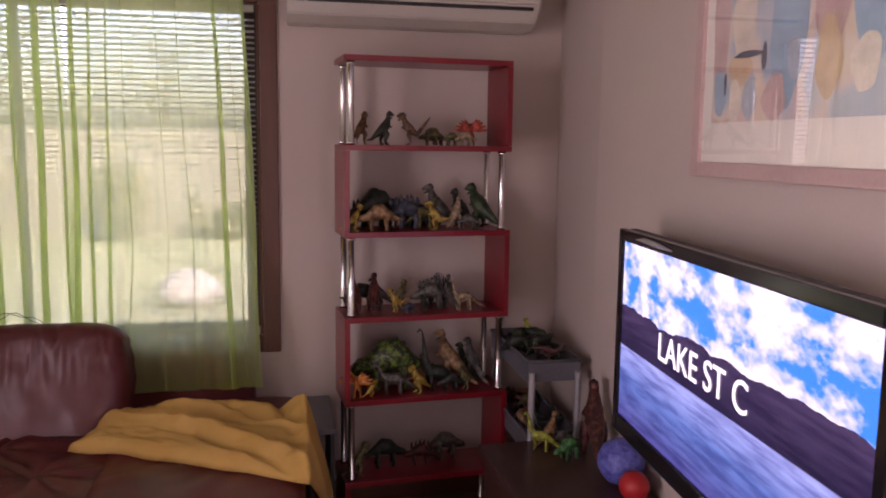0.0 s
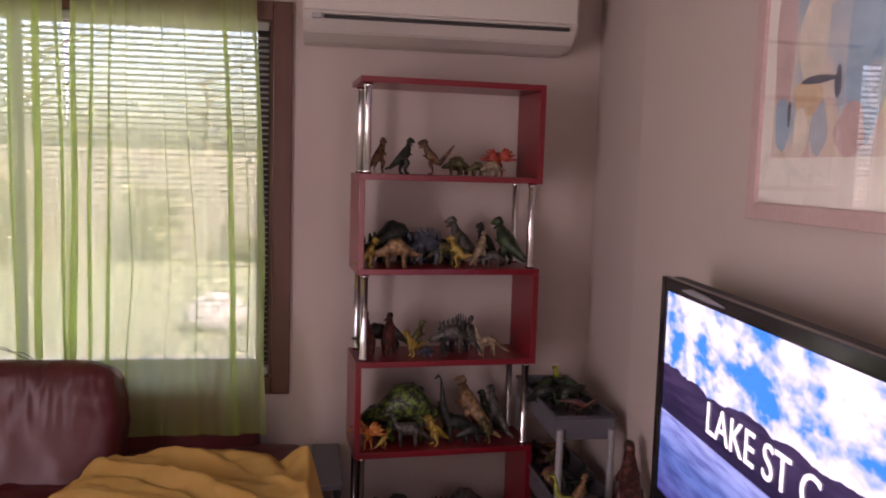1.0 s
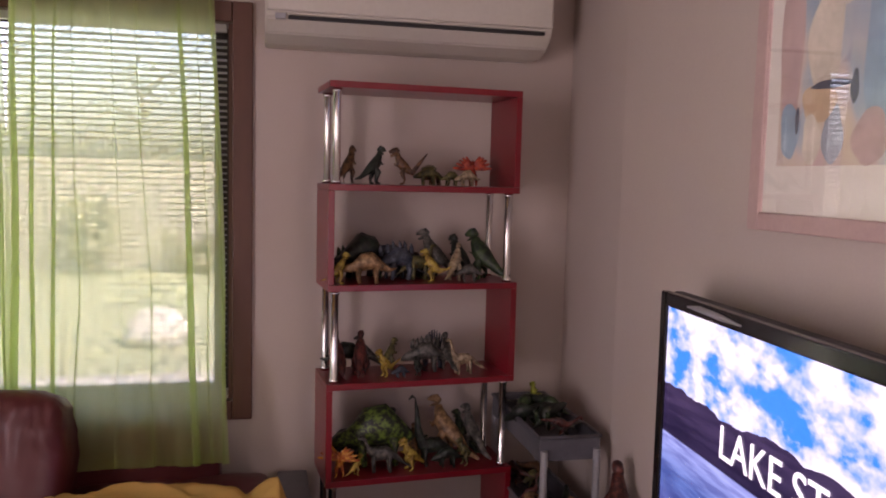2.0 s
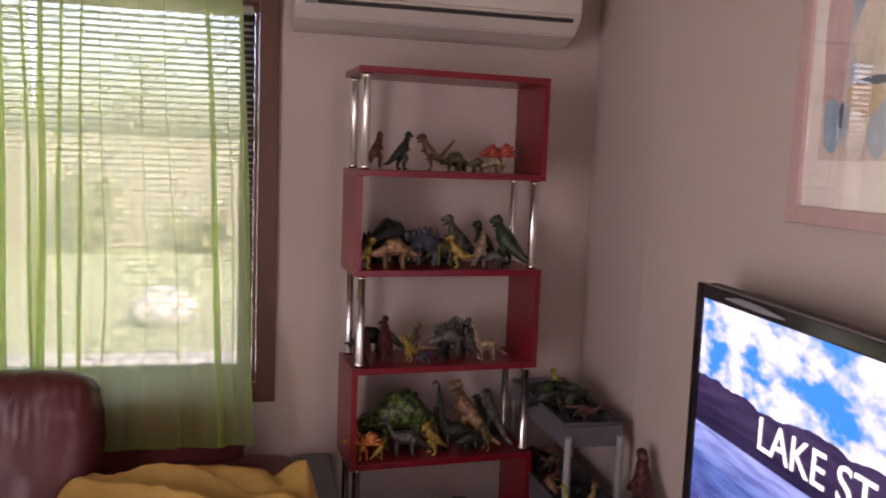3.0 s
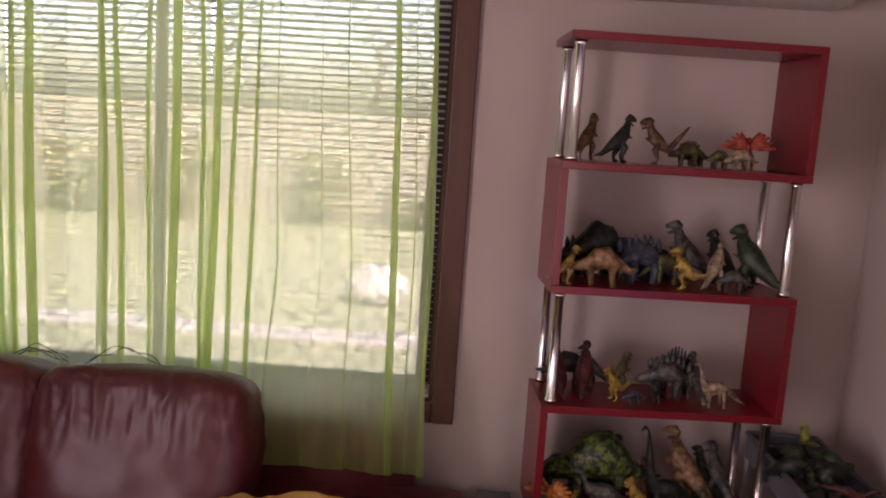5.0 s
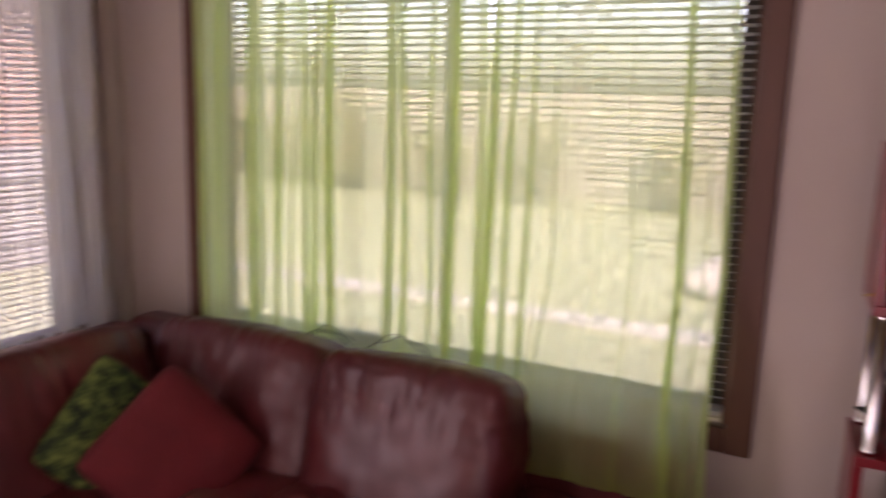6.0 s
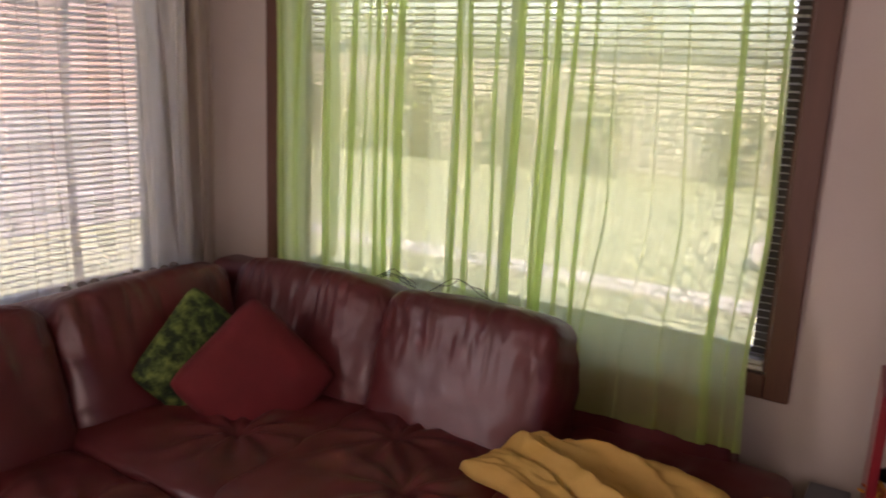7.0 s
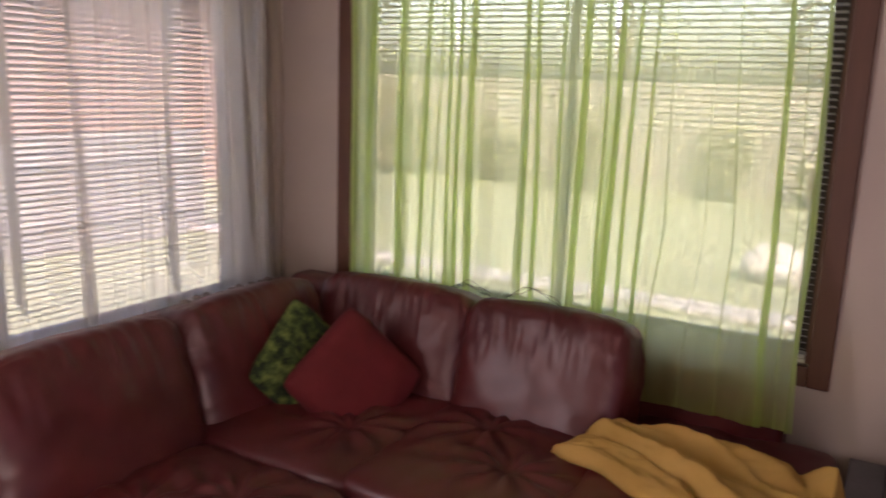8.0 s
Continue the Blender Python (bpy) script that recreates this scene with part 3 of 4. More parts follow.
# ---- scatter cushions ----
def pillow(name, m, size, thick, mat, label, seed):
    p = tagged(new(name), label, "cushion")
    p.matrix_world = m
    bm = bmesh.new()
    N = 26
    def side(sign):
        g = []
        for j in range(N + 1):
            row = []
            for i in range(N + 1):
                u, v = 2 * i / N - 1, 2 * j / N - 1
                k = (1 - u ** 4) * (1 - v ** 4)
                pinch = 1 - 0.05 * (1 - u * u) * abs(v) - 0.05 * (1 - v * v) * abs(u) - 0.10 * u ** 4 * v ** 4
                z = sign * (thick / 2) * max(k, 0) ** 0.55 + 0.004 * noise.noise(Vector((u * 3 + seed, v * 3, sign)))
                row.append(bm.verts.new((u * size / 2 * pinch, v * size / 2 * pinch, z)))
            g.append(row)
        for j in range(N):
            for i in range(N):
                f = (g[j][i], g[j][i + 1], g[j + 1][i + 1], g[j + 1][i])
                bm.faces.new(f if sign > 0 else f[::-1])
    side(1)
    side(-1)
    bmesh.ops.remove_doubles(bm, verts=bm.verts[:], dist=0.0045)
    part("cover", bm, mat, p, smooth=True)
    return p


def leafprint():
    m, nt, p = material("green_leaf_print")
    v = coords(nt)
    lumps = noise_node(nt, v, 26, 3, 0.6)
    nt.links.new(ramp(nt, lumps, (0.42, (0.010, 0.022, 0.006)), (0.52, (0.05, 0.085, 0.015)), (0.66, (0.14, 0.19, 0.04))), p.inputs["Base Color"])
    p.inputs["Roughness"].default_value = 0.9
    bump(nt, p, lumps, 0.7, 0.02)
    return m


LEAFPRINT = leafprint()
pillow("green_cushion", pose(-1.49, 2.36, 0.615, 62, 46, 60), 0.36, 0.12, LEAFPRINT, "green leaf-patterned scatter cushion leaning in the sofa corner", 1.0)
pillow("red_cushion", pose(-1.30, 2.385, 0.60, 60, 44, 34), 0.375, 0.13, REDCLOTH, "plain dark red scatter cushion leaning in the sofa corner", 2.0)


# ---- fleece blanket ----
def blanket():
    """A crumpled sheet between four corners, thick with folds, falling over the sofa's end."""
    b = thing("blanket", (0, 0, 0), "mustard yellow fleece blanket thrown in folds over the sofa seat", "blanket")
    bm = bmesh.new()
    NX, NY = 150, 90
    grid = []
    for j in range(NY + 1):
        row = []
        for i in range(NX + 1):
            u, v = i / NX, j / NY
            fx, fy = -0.66 + 0.74 * u, 2.41 - 0.38 * u ** 1.2
            tx, ty = -0.58 + 0.76 * u, 2.64 - 0.06 * u
            x = fx + (tx - fx) * v + 0.05 * math.sin(math.pi * v) * u
            y = fy + (ty - fy) * v
            x += 0.012 * noise.noise(Vector((v * 6, u * 5, 2)))
            y += 0.018 * noise.noise(Vector((u * 7, v * 4, 9)))
            edge = min(u * 0.8, (1 - u) * 2, v, 1 - v)
            f = min(1, max(edge, 0) / 0.09) ** 0.45
            ridge = lambda a, w: math.exp(-((a / w) ** 2))
            warp = 0.10 * noise.noise(Vector((u * 3, v * 3, 5)))
            z = 0.058 + 0.034 * noise.noise(Vector((u * 3.0, v * 4.0, 1.0)))
            z += 0.022 * ridge(v - 0.85 + 0.1 * u + warp, 0.12)
            z += 0.028 * ridge(v - 0.62 + 0.55 * u + warp, 0.05)
            z += 0.024 * ridge(v - 1.15 + 0.85 * u + warp, 0.05)
            z -= 0.022 * ridge(v - 0.50 + 0.55 * u + warp, 0.035)
            z += 0.012 * ridge(u - 0.06, 0.06) * ridge(v - 0.6, 0.35)
            z += 0.045 * ridge(u - 0.88 + 0.2 * (v - 0.7), 0.06) * ridge(v - 0.85, 0.25)
            z -= 0.030 * ridge(u - 0.78 + 0.2 * (v - 0.7), 0.035) * ridge(v - 0.75, 0.2)
            z += 0.008 * noise.noise(Vector((u * 16, v * 16, 3)))
            z = 0.523 + f * max(z, 0.012)
            if x > 0.08:
                drop = x - 0.08
                x = 0.08 + drop * 0.8
                z -= drop * 2.2
            row.append(bm.verts.new((x + 0.05, y, z)))
        grid.append(row)
    for j in range(NY):
        for i in range(NX):
            bm.faces.new((grid[j][i], grid[j][i + 1], grid[j + 1][i + 1], grid[j + 1][i]))
    bmesh.ops.solidify(bm, geom=bm.faces[:], thickness=-0.006)
    part("cloth", bm, FLEECE, b, smooth=True)
    return b


blanket()


# ---- television ----
def screen_material():
    """A lit screen: blue sky with white clouds over a dark hill and a pale lake."""
    m, nt, p = material("lit_screen")
    v = coords(nt)
    sep = nt.nodes.new("ShaderNodeSeparateXYZ")
    nt.links.new(v, sep.inputs[0])
    cl = noise_node(nt, coords(nt, (7, 7, 12)), 1.0, 7, 0.6)
    skyc = ramp(nt, cl, (0.42, (0.02, 0.25, 0.85)), (0.56, (0.85, 0.85, 0.97)), (0.7, (0.95, 0.92, 0.98)))
    band = nt.nodes.new("ShaderNodeMapRange")
    band.inputs["From Min"].default_value, band.inputs["From Max"].default_value = 0.0, 0.52
    nt.links.new(sep.outputs[2], band.inputs["Value"])
    low = ramp(nt, band.outputs[0], (0.0, (0.07, 0.07, 0.26)), (0.22, (0.10, 0.19, 0.5)), (0.385, (0.33, 0.42, 0.8)), (0.39, (0.02, 0.015, 0.05)), (0.55, (0.05, 0.035, 0.09)))
    streak = noise_node(nt, coords(nt, (6, 6, 60)), 1.0, 4)
    wet = nt.nodes.new("ShaderNodeMix")
    wet.data_type = "RGBA"
    wet.blend_type = "MULTIPLY"
    wet.inputs[0].default_value = 0.8
    nt.links.new(low, wet.inputs[6])
    nt.links.new(ramp(nt, streak, (0.38, (0.35, 0.35, 0.5)), (0.6, (1.0, 1.0, 1.0))), wet.inputs[7])
    low = wet.outputs[2]
    hill = nt.nodes.new("ShaderNodeMath")
    hill.operation = "MULTIPLY_ADD"
    hill.inputs[1].default_value = 0.16
    nt.links.new(noise_node(nt, coords(nt, (5, 5, 0)), 1.0, 3), hill.inputs[0])
    nt.links.new(band.outputs[0], hill.inputs[2])
    gt = nt.nodes.new("ShaderNodeMath")
    gt.operation = "GREATER_THAN"
    gt.inputs[1].default_value = 0.68
    nt.links.new(hill.outputs[0], gt.inputs[0])
    mix = nt.nodes.new("ShaderNodeMix")
    mix.data_type = "RGBA"
    nt.links.new(gt.outputs[0], mix.inputs[0])
    nt.links.new(low, mix.inputs[6])
    nt.links.new(skyc, mix.inputs[7])
    p.inputs["Base Color"].default_value = (0.01, 0.01, 0.012, 1)
    p.inputs["Roughness"].default_value = 0.25
    nt.links.new(mix.outputs[2], p.inputs["Emission Color"])
    p.inputs["Emission Strength"].default_value = SCREEN
    return m


SCREEN = 0.17


def letters_material():
    m, nt, p = material("lit_letters")
    p.inputs["Base Color"].default_value = (0.5, 0.5, 0.5, 1)
    p.inputs["Emission Color"].default_value = (0.95, 0.95, 1, 1)
    p.inputs["Emission Strength"].default_value = SCREEN
    return m


def television():
    """Local x runs along the screen from its far end, y into the set, z up from the cabinet."""
    tv = thing("television", (0.985, 1.87, 0.46), "black flat television showing clouds over a lake, on the cabinet", "television", turn=-94)
    W, H, Z = 1.13, 0.568, 0.244
    bm = box(0, W, 0.0, 0.05, Z, Z + H, 0.018, segments=3)
    part("housing", bm, BLACKMATT, tv)
    fr = 0.028
    bez = bmesh.new()
    for a in ((0.0, fr, Z, Z + H), (W - fr, W, Z, Z + H), (fr, W - fr, Z + H - fr - 0.004, Z + H), (fr, W - fr, Z, Z + 0.05)):
        box(a[0], a[1], -0.012, 0.008, a[2], a[3], 0.004, bm=bez)
    part("bezel", bez, BLACKGLOSS, tv, "glossy black bezel")
    part("trim", tube([(0.14, -0.014, Z + H - 0.016), (0.2, -0.016, Z + H - 0.012), (0.28, -0.016, Z + H - 0.014), (0.36, -0.014, Z + H - 0.017)], [0.002, 0.007, 0.007, 0.002], 8), GREYTUBE, tv, "small silver trim")
    scr = bmesh.new()
    box(fr - 0.002, W - fr + 0.002, -0.004, 0.0, 0, H - fr - 0.05, bm=scr)
    sob = part("screen", scr, screen_material(), tv, "lit screen with a cloudy lake view")
    sob.location = (0, 0, Z + 0.048)
    fc = bpy.data.curves.new("letters", "FONT")
    fc.body = "LAKE ST C"
    fc.size, fc.extrude = 0.096, 0.0008
    me_ob = bpy.data.objects.new("letters", fc)
    scene.collection.objects.link(me_ob)
    dg = bpy.context.evaluated_depsgraph_get()
    me = bpy.data.meshes.new_from_object(me_ob.evaluated_get(dg))
    bpy.data.objects.remove(me_ob)
    me.materials.clear()
    me.materials.append(letters_material())
    lt = new("letters", me)
    lt.parent = sob
    lt.matrix_local = pose(0.285, -0.0055, 0.228, 90, 0, 0)
    tagged(lt, "white capital letters on the screen")
    part("stand", join(box(W / 2 - 0.04, W / 2 + 0.04, 0.015, 0.045, 0.012, Z + 0.05), box(W / 2 - 0.25, W / 2 + 0.25, -0.08, 0.13, 0.0, 0.014, 0.004)), BLACKGLOSS, tv)
    return tv


def tv_cabinet():
    c = thing("tv_cabinet", (0, 0, 0), "low dark brown wooden television cabinet", "cabinet")
    part("top", box(0.72, 1.15, 0.5, 2.42, 0.425, 0.46, 0.005), DARKWOOD, c)
    part("body", box(0.75, 1.14, 0.53, 2.39, 0.05, 0.4245, 0.004), DARKWOOD, c)
    for k in range(3):
        y0 = 0.55 + k * 0.615
        d = part("door", box(0.735, 0.7495, y0, y0 + 0.6, 0.07, 0.415, 0.003), DARKWOOD, c)
        part("handle", tube([(0.724, y0 + 0.26, 0.2), (0.724, y0 + 0.34, 0.2)], 0.006, 8), GREYTUBE, d)
    part("plinth", box(0.78, 1.13, 0.56, 2.36, 0.0, 0.0495), DARKWOOD, c)


tv_cabinet()
television()


# ---- framed print ----
def art_material():
    m, nt, p = material("watercolour_print")
    v = coords(nt, (5, 5, 2.2))
    n1 = noise_node(nt, v, 1.6, 2, 0.4)
    n2 = noise_node(nt, coords(nt, (9, 9, 5)), 2.0, 5)
    base = ramp(nt, n1, (0.3, (0.08, 0.2, 0.29)), (0.42, (0.15, 0.28, 0.38)), (0.48, (0.42, 0.33, 0.28)), (0.56, (0.45, 0.36, 0.22)), (0.66, (0.42, 0.25, 0.22)), (0.75, (0.28, 0.33, 0.38)))
    mx = nt.nodes.new("ShaderNodeMix")
    mx.data_type = "RGBA"
    mx.inputs[7].default_value = (0.44, 0.40, 0.36, 1)
    nt.links.new(n2, mx.inputs[0])
    nt.links.new(base, mx.inputs[6])
    nt.links.new(mx.outputs[2], p.inputs["Base Color"])
    p.inputs["Roughness"].default_value = 0.8
    return m


def framed_print():
    """Local x runs along the wall towards the room's south, y into the wall, z up."""
    f = thing("framed_print", (WX1 - 0.002, 1.80, 1.42), "watercolour print of pale birds in a pinkish frame under glass", "picture", turn=-90)
    W, H, B, D = 0.98, 0.74, 0.038, 0.022
    fr = bmesh.new()
    for a in ((0, B, 0, H), (W - B, W, 0, H), (B, W - B, 0, B), (B, W - B, H - B, H)):
        box(a[0], a[1], -D, 0, a[2], a[3], 0.003, bm=fr)
    part("frame", fr, PINKFRAME, f, "pale pink limed wooden frame")
    part("mount", box(B, W - B, -0.010, -0.006, B, H - B), MOUNT, f, "cream mount")
    part("print", box(B + 0.045, W - B - 0.045, -0.0125, -0.0102, B + 0.10, H - B - 0.06), art_material(), f, "soft blue, pink and yellow watercolour")
    inks = {"blue": (0.19, 0.28, 0.34), "cream": (0.45, 0.41, 0.33), "ochre": (0.40, 0.30, 0.19), "rose": (0.36, 0.26, 0.24), "slate": (0.25, 0.29, 0.32), "dark": (0.05, 0.06, 0.08)}
    mats = {k: surface("ink_" + k, [0.8 * c for c in col], [min(1, 1.2 * c) for c in col], 14, 120, 0.8) for k, col in inks.items()}
    for k, (x, z, w, h, ink) in enumerate(((0.115, 0.36, 0.07, 0.40, "rose"), (0.12, 0.21, 0.06, 0.12, "blue"), (0.385, 0.38, 0.13, 0.42, "blue"), (0.25, 0.20, 0.06, 0.11, "slate"), (0.35, 0.19, 0.09, 0.10, "rose"), (0.22, 0.38, 0.10, 0.22, "cream"), (0.27, 0.49, 0.085, 0.11, "cream"), (0.205, 0.26, 0.10, 0.08, "ochre"), (0.19, 0.19, 0.055, 0.10, "cream"), (0.24, 0.295, 0.12, 0.016, "dark"), (0.305, 0.285, 0.022, 0.06, "dark"), (0.305, 0.48, 0.014, 0.02, "dark"), (0.145, 0.23, 0.012, 0.06, "dark"), (0.42, 0.27, 0.06, 0.10, "slate"), (0.53, 0.42, 0.12, 0.30, "rose"), (0.53, 0.26, 0.08, 0.16, "ochre"), (0.50, 0.53, 0.07, 0.09, "cream"), (0.66, 0.40, 0.12, 0.34, "blue"), (0.64, 0.24, 0.08, 0.12, "cream"), (0.78, 0.42, 0.11, 0.32, "cream"), (0.79, 0.24, 0.07, 0.12, "slate"), (0.87, 0.38, 0.07, 0.30, "slate"))):
        bm = bmesh.new()
        ring = [bm.verts.new((x + w / 2 * math.cos(a) * (1 + 0.15 * math.sin(3 * a + k)), -0.0128 - 0.00012 * k, z + h / 2 * math.sin(a) * (1 + 0.1 * math.cos(2 * a + k)))) for a in [6.2832 * i / 24 for i in range(24)]]
        bm.faces.new(ring)
        bmesh.ops.recalc_face_normals(bm, faces=bm.faces[:])
        part("painted_shape", bm, mats[ink], f, "soft %s watercolour shape" % ink)
    g = part("pane", box(B, W - B, -0.017, -0.0155, B, H - B), GLASS, f, "clear glass")
    g.visible_shadow = False
    return f


framed_print()


# ---- toy dinosaurs ----
def toy_material(name, a, b):
    """Moulded, airbrushed plastic: blotches of three tones and a scaly relief."""
    m, nt, p = material(name)
    v = coords(nt)
    n = noise_node(nt, v, 55, 4, 0.6)
    a, b = [0.6 * c for c in a], [0.62 * c for c in b]
    nt.links.new(ramp(nt, n, (0.34, [0.35 * c for c in a]), (0.46, a), (0.56, b), (0.68, [min(1, 1.5 * c) for c in b])), p.inputs["Base Color"])
    p.inputs["Roughness"].default_value = 0.45
    vo = nt.nodes.new("ShaderNodeTexVoronoi")
    vo.inputs["Scale"].default_value = 320
    nt.links.new(v, vo.inputs["Vector"])
    bump(nt, p, vo.outputs["Distance"], 0.4, 0.0015)
    return m


TOYS = {
    "brown": toy_material("toy_brown", (0.10, 0.045, 0.02), (0.24, 0.12, 0.05)),
    "black": toy_material("toy_black", (0.012, 0.018, 0.014), (0.03, 0.045, 0.03)),
    "darkgreen": toy_material("toy_dark_green", (0.02, 0.045, 0.022), (0.05, 0.09, 0.03)),
    "olive": toy_material("toy_olive", (0.09, 0.085, 0.03), (0.2, 0.18, 0.06)),
    "yellow": toy_material("toy_yellow", (0.42, 0.26, 0.03), (0.6, 0.45, 0.08)),
    "tan": toy_material("toy_tan", (0.28, 0.15, 0.06), (0.45, 0.27, 0.13)),
    "beige": toy_material("toy_beige", (0.4, 0.3, 0.18), (0.6, 0.48, 0.32)),
    "blue": toy_material("toy_blue_grey", (0.05, 0.065, 0.1), (0.11, 0.13, 0.17)),
    "grey": toy_material("toy_grey", (0.07, 0.07, 0.06), (0.16, 0.15, 0.13)),
    "maroon": toy_material("toy_maroon", (0.07, 0.015, 0.015), (0.16, 0.04, 0.03)),
    "red": toy_material("toy_red", (0.45, 0.03, 0.015), (0.6, 0.09, 0.03)),
    "orange": toy_material("toy_orange", (0.6, 0.12, 0.02), (0.75, 0.33, 0.04)),
    "lime": toy_material("toy_lime_back", (0.03, 0.04, 0.025), (0.16, 0.26, 0.04)),
    "green": toy_material("toy_green", (0.03, 0.16, 0.05), (0.08, 0.3, 0.09)),
    "acid": toy_material("toy_yellow_green", (0.35, 0.4, 0.03), (0.5, 0.55, 0.07)),
}


def legs(bm, points, radii, spread):
    for s in (1, -1):
        tube([(x, s * y * spread, z) for x, y, z in points], radii, 8, bm)


def theropod(bulk=1.0, tail=0.12, jaw=1.0):
    bm = bmesh.new()
    b = bulk
    tube([(-0.78, 0, tail), (-0.55, 0, tail * 0.6 + 0.1), (-0.3, 0, 0.33), (-0.05, 0, 0.46), (0.12, 0, 0.6), (0.2, 0, 0.74), (0.22, 0, 0.84)], [0.012, 0.045 * b, 0.1 * b, 0.155 * b, 0.15 * b, 0.1 * b, 0.075 * b], 12, bm)
    tube([(0.16, 0, 0.88), (0.26, 0, 0.93), (0.38, 0, 0.91), (0.5, 0, 0.875)], [0.06, 0.085 * b, 0.07 * b, 0.03], 10, bm)
    tube([(0.22, 0, 0.84), (0.34, 0, 0.81), (0.45, 0, 0.785 - 0.02 * jaw)], [0.05, 0.042, 0.018], 8, bm)
    legs(bm, [(-0.05, 0.08, 0.46), (0.06, 0.13, 0.3), (-0.03, 0.14, 0.13), (0.0, 0.14, 0.035), (0.13, 0.15, 0.02)], [0.085 * b, 0.085 * b, 0.045, 0.04, 0.025], 1.0)
    legs(bm, [(0.14, 0.1, 0.62), (0.24, 0.13, 0.52), (0.33, 0.11, 0.55)], [0.035, 0.028, 0.012], 1.0)
    return bm


def sauropod(bulk=1.0, neck=1.0):
    bm = bmesh.new()
    b = bulk
    tube([(-0.95, 0, 0.06), (-0.7, 0, 0.16), (-0.42, 0, 0.33), (-0.15, 0, 0.43), (0.1, 0, 0.42), (0.3, 0, 0.47), (0.42, 0, 0.47 + 0.16 * neck), (0.47, 0, 0.47 + 0.36 * neck), (0.52, 0, 0.47 + 0.5 * neck), (0.6, 0, 0.47 + 0.53 * neck), (0.7, 0, 0.47 + 0.49 * neck)],
         [0.01, 0.035, 0.08 * b, 0.155 * b, 0.17 * b, 0.12 * b, 0.07, 0.05, 0.045, 0.055, 0.025], 12, bm)
    legs(bm, [(-0.22, 0.09, 0.4), (-0.22, 0.11, 0.2), (-0.24, 0.11, 0.0)], [0.085, 0.06, 0.06], b)
    legs(bm, [(0.22, 0.09, 0.4), (0.24, 0.11, 0.2), (0.22, 0.11, 0.0)], [0.08, 0.055, 0.055], b)
    return bm


def quadruped(bulk=1.0, plates=0, horns=False, spine=0.0):
    bm = bmesh.new()
    b = bulk
    tube([(-1.0, 0, 0.4), (-0.75, 0, 0.36), (-0.45, 0, 0.48), (-0.1, 0, 0.62), (0.2, 0, 0.58), (0.45, 0, 0.46), (0.6, 0, 0.42), (0.78, 0, 0.38), (0.92, 0, 0.33)],
         [0.015, 0.06, 0.15 * b, 0.27 * b, 0.26 * b, 0.17 * b, 0.14, 0.11, 0.04], 12, bm)
    legs(bm, [(-0.3, 0.15, 0.45), (-0.28, 0.19, 0.22), (-0.32, 0.19, 0.0)], [0.13, 0.08, 0.075], b)
    legs(bm, [(0.3, 0.15, 0.42), (0.34, 0.19, 0.2), (0.3, 0.19, 0.0)], [0.11, 0.075, 0.07], b)
    for k in range(plates):
        x = -0.6 + 1.1 * k / max(plates - 1, 1)
        z = 0.62 + 0.22 * math.cos((x + 0.02) * 2.1)
        tube([(x, 0.03 * (-1) ** k, z - 0.06), (x, 0.03 * (-1) ** k, z + 0.1), (x - 0.03, 0.03 * (-1) ** k, z + 0.22)], [0.07, 0.075, 0.008], 6, bm)
    if spine:
        for k in range(9):
            x = -0.4 + 0.8 * k / 8
            tube([(x, 0, 0.7), (x - 0.02, 0, 0.75 + spine * math.cos((x) * 3.2))], [0.06, 0.03], 6, bm)
    if horns:
        for y in (0.07, -0.07):
            tube([(0.7, y, 0.48), (0.82, y * 1.3, 0.58), (0.94, y * 1.3, 0.6)], [0.035, 0.022, 0.005], 6, bm)
        tube([(0.52, 0, 0.5), (0.5, 0, 0.56)], [0.2, 0.22], 12, bm)
    return bm


def frilled():
    bm = theropod(0.9, 0.3)
    for k in range(10):
        a = (0.05 + 0.24 * k) if k < 5 else math.pi - 0.05 - 0.24 * (k - 5)
        n = 0.85 - 0.07 * (k % 5)
        tube([(0.2, 0.0, 0.66), (0.16, n * 0.5 * math.cos(a), 0.66 + n * 0.5 * math.sin(a)), (0.17, n * math.cos(a), 0.66 + n * math.sin(a))], [0.04, 0.095, 0.04], 7, bm)
    return bm


def toy(maker, at, height, turn, mat, label, **kw):
    """One moulded toy standing at a place, as tall as height."""
    bm = maker(**kw)
    top = max(v.co.z for v in bm.verts)
    low = min(v.co.z for v in bm.verts)
    k = height / (top - low)
    bm.transform(Matrix.Diagonal((k * 0.8, k * 0.9, k, 1)) @ Matrix.Translation((0, 0, -low)))
    wrinkle(bm, height * 0.03, 1.6 / height, at[0] * 9)
    wrinkle(bm, height * 0.012, 6.0 / height, at[1] * 5)
    ob = link_mesh("toy_dinosaur", bm, TOYS[mat], smooth=True)
    ob.matrix_world = pose(*at, 0, 0, turn)
    return tagged(ob, label, "toy dinosaur", "toy dinosaurs")


def along(px):
    return 0.28 + (px - 742) / 328 * 0.625


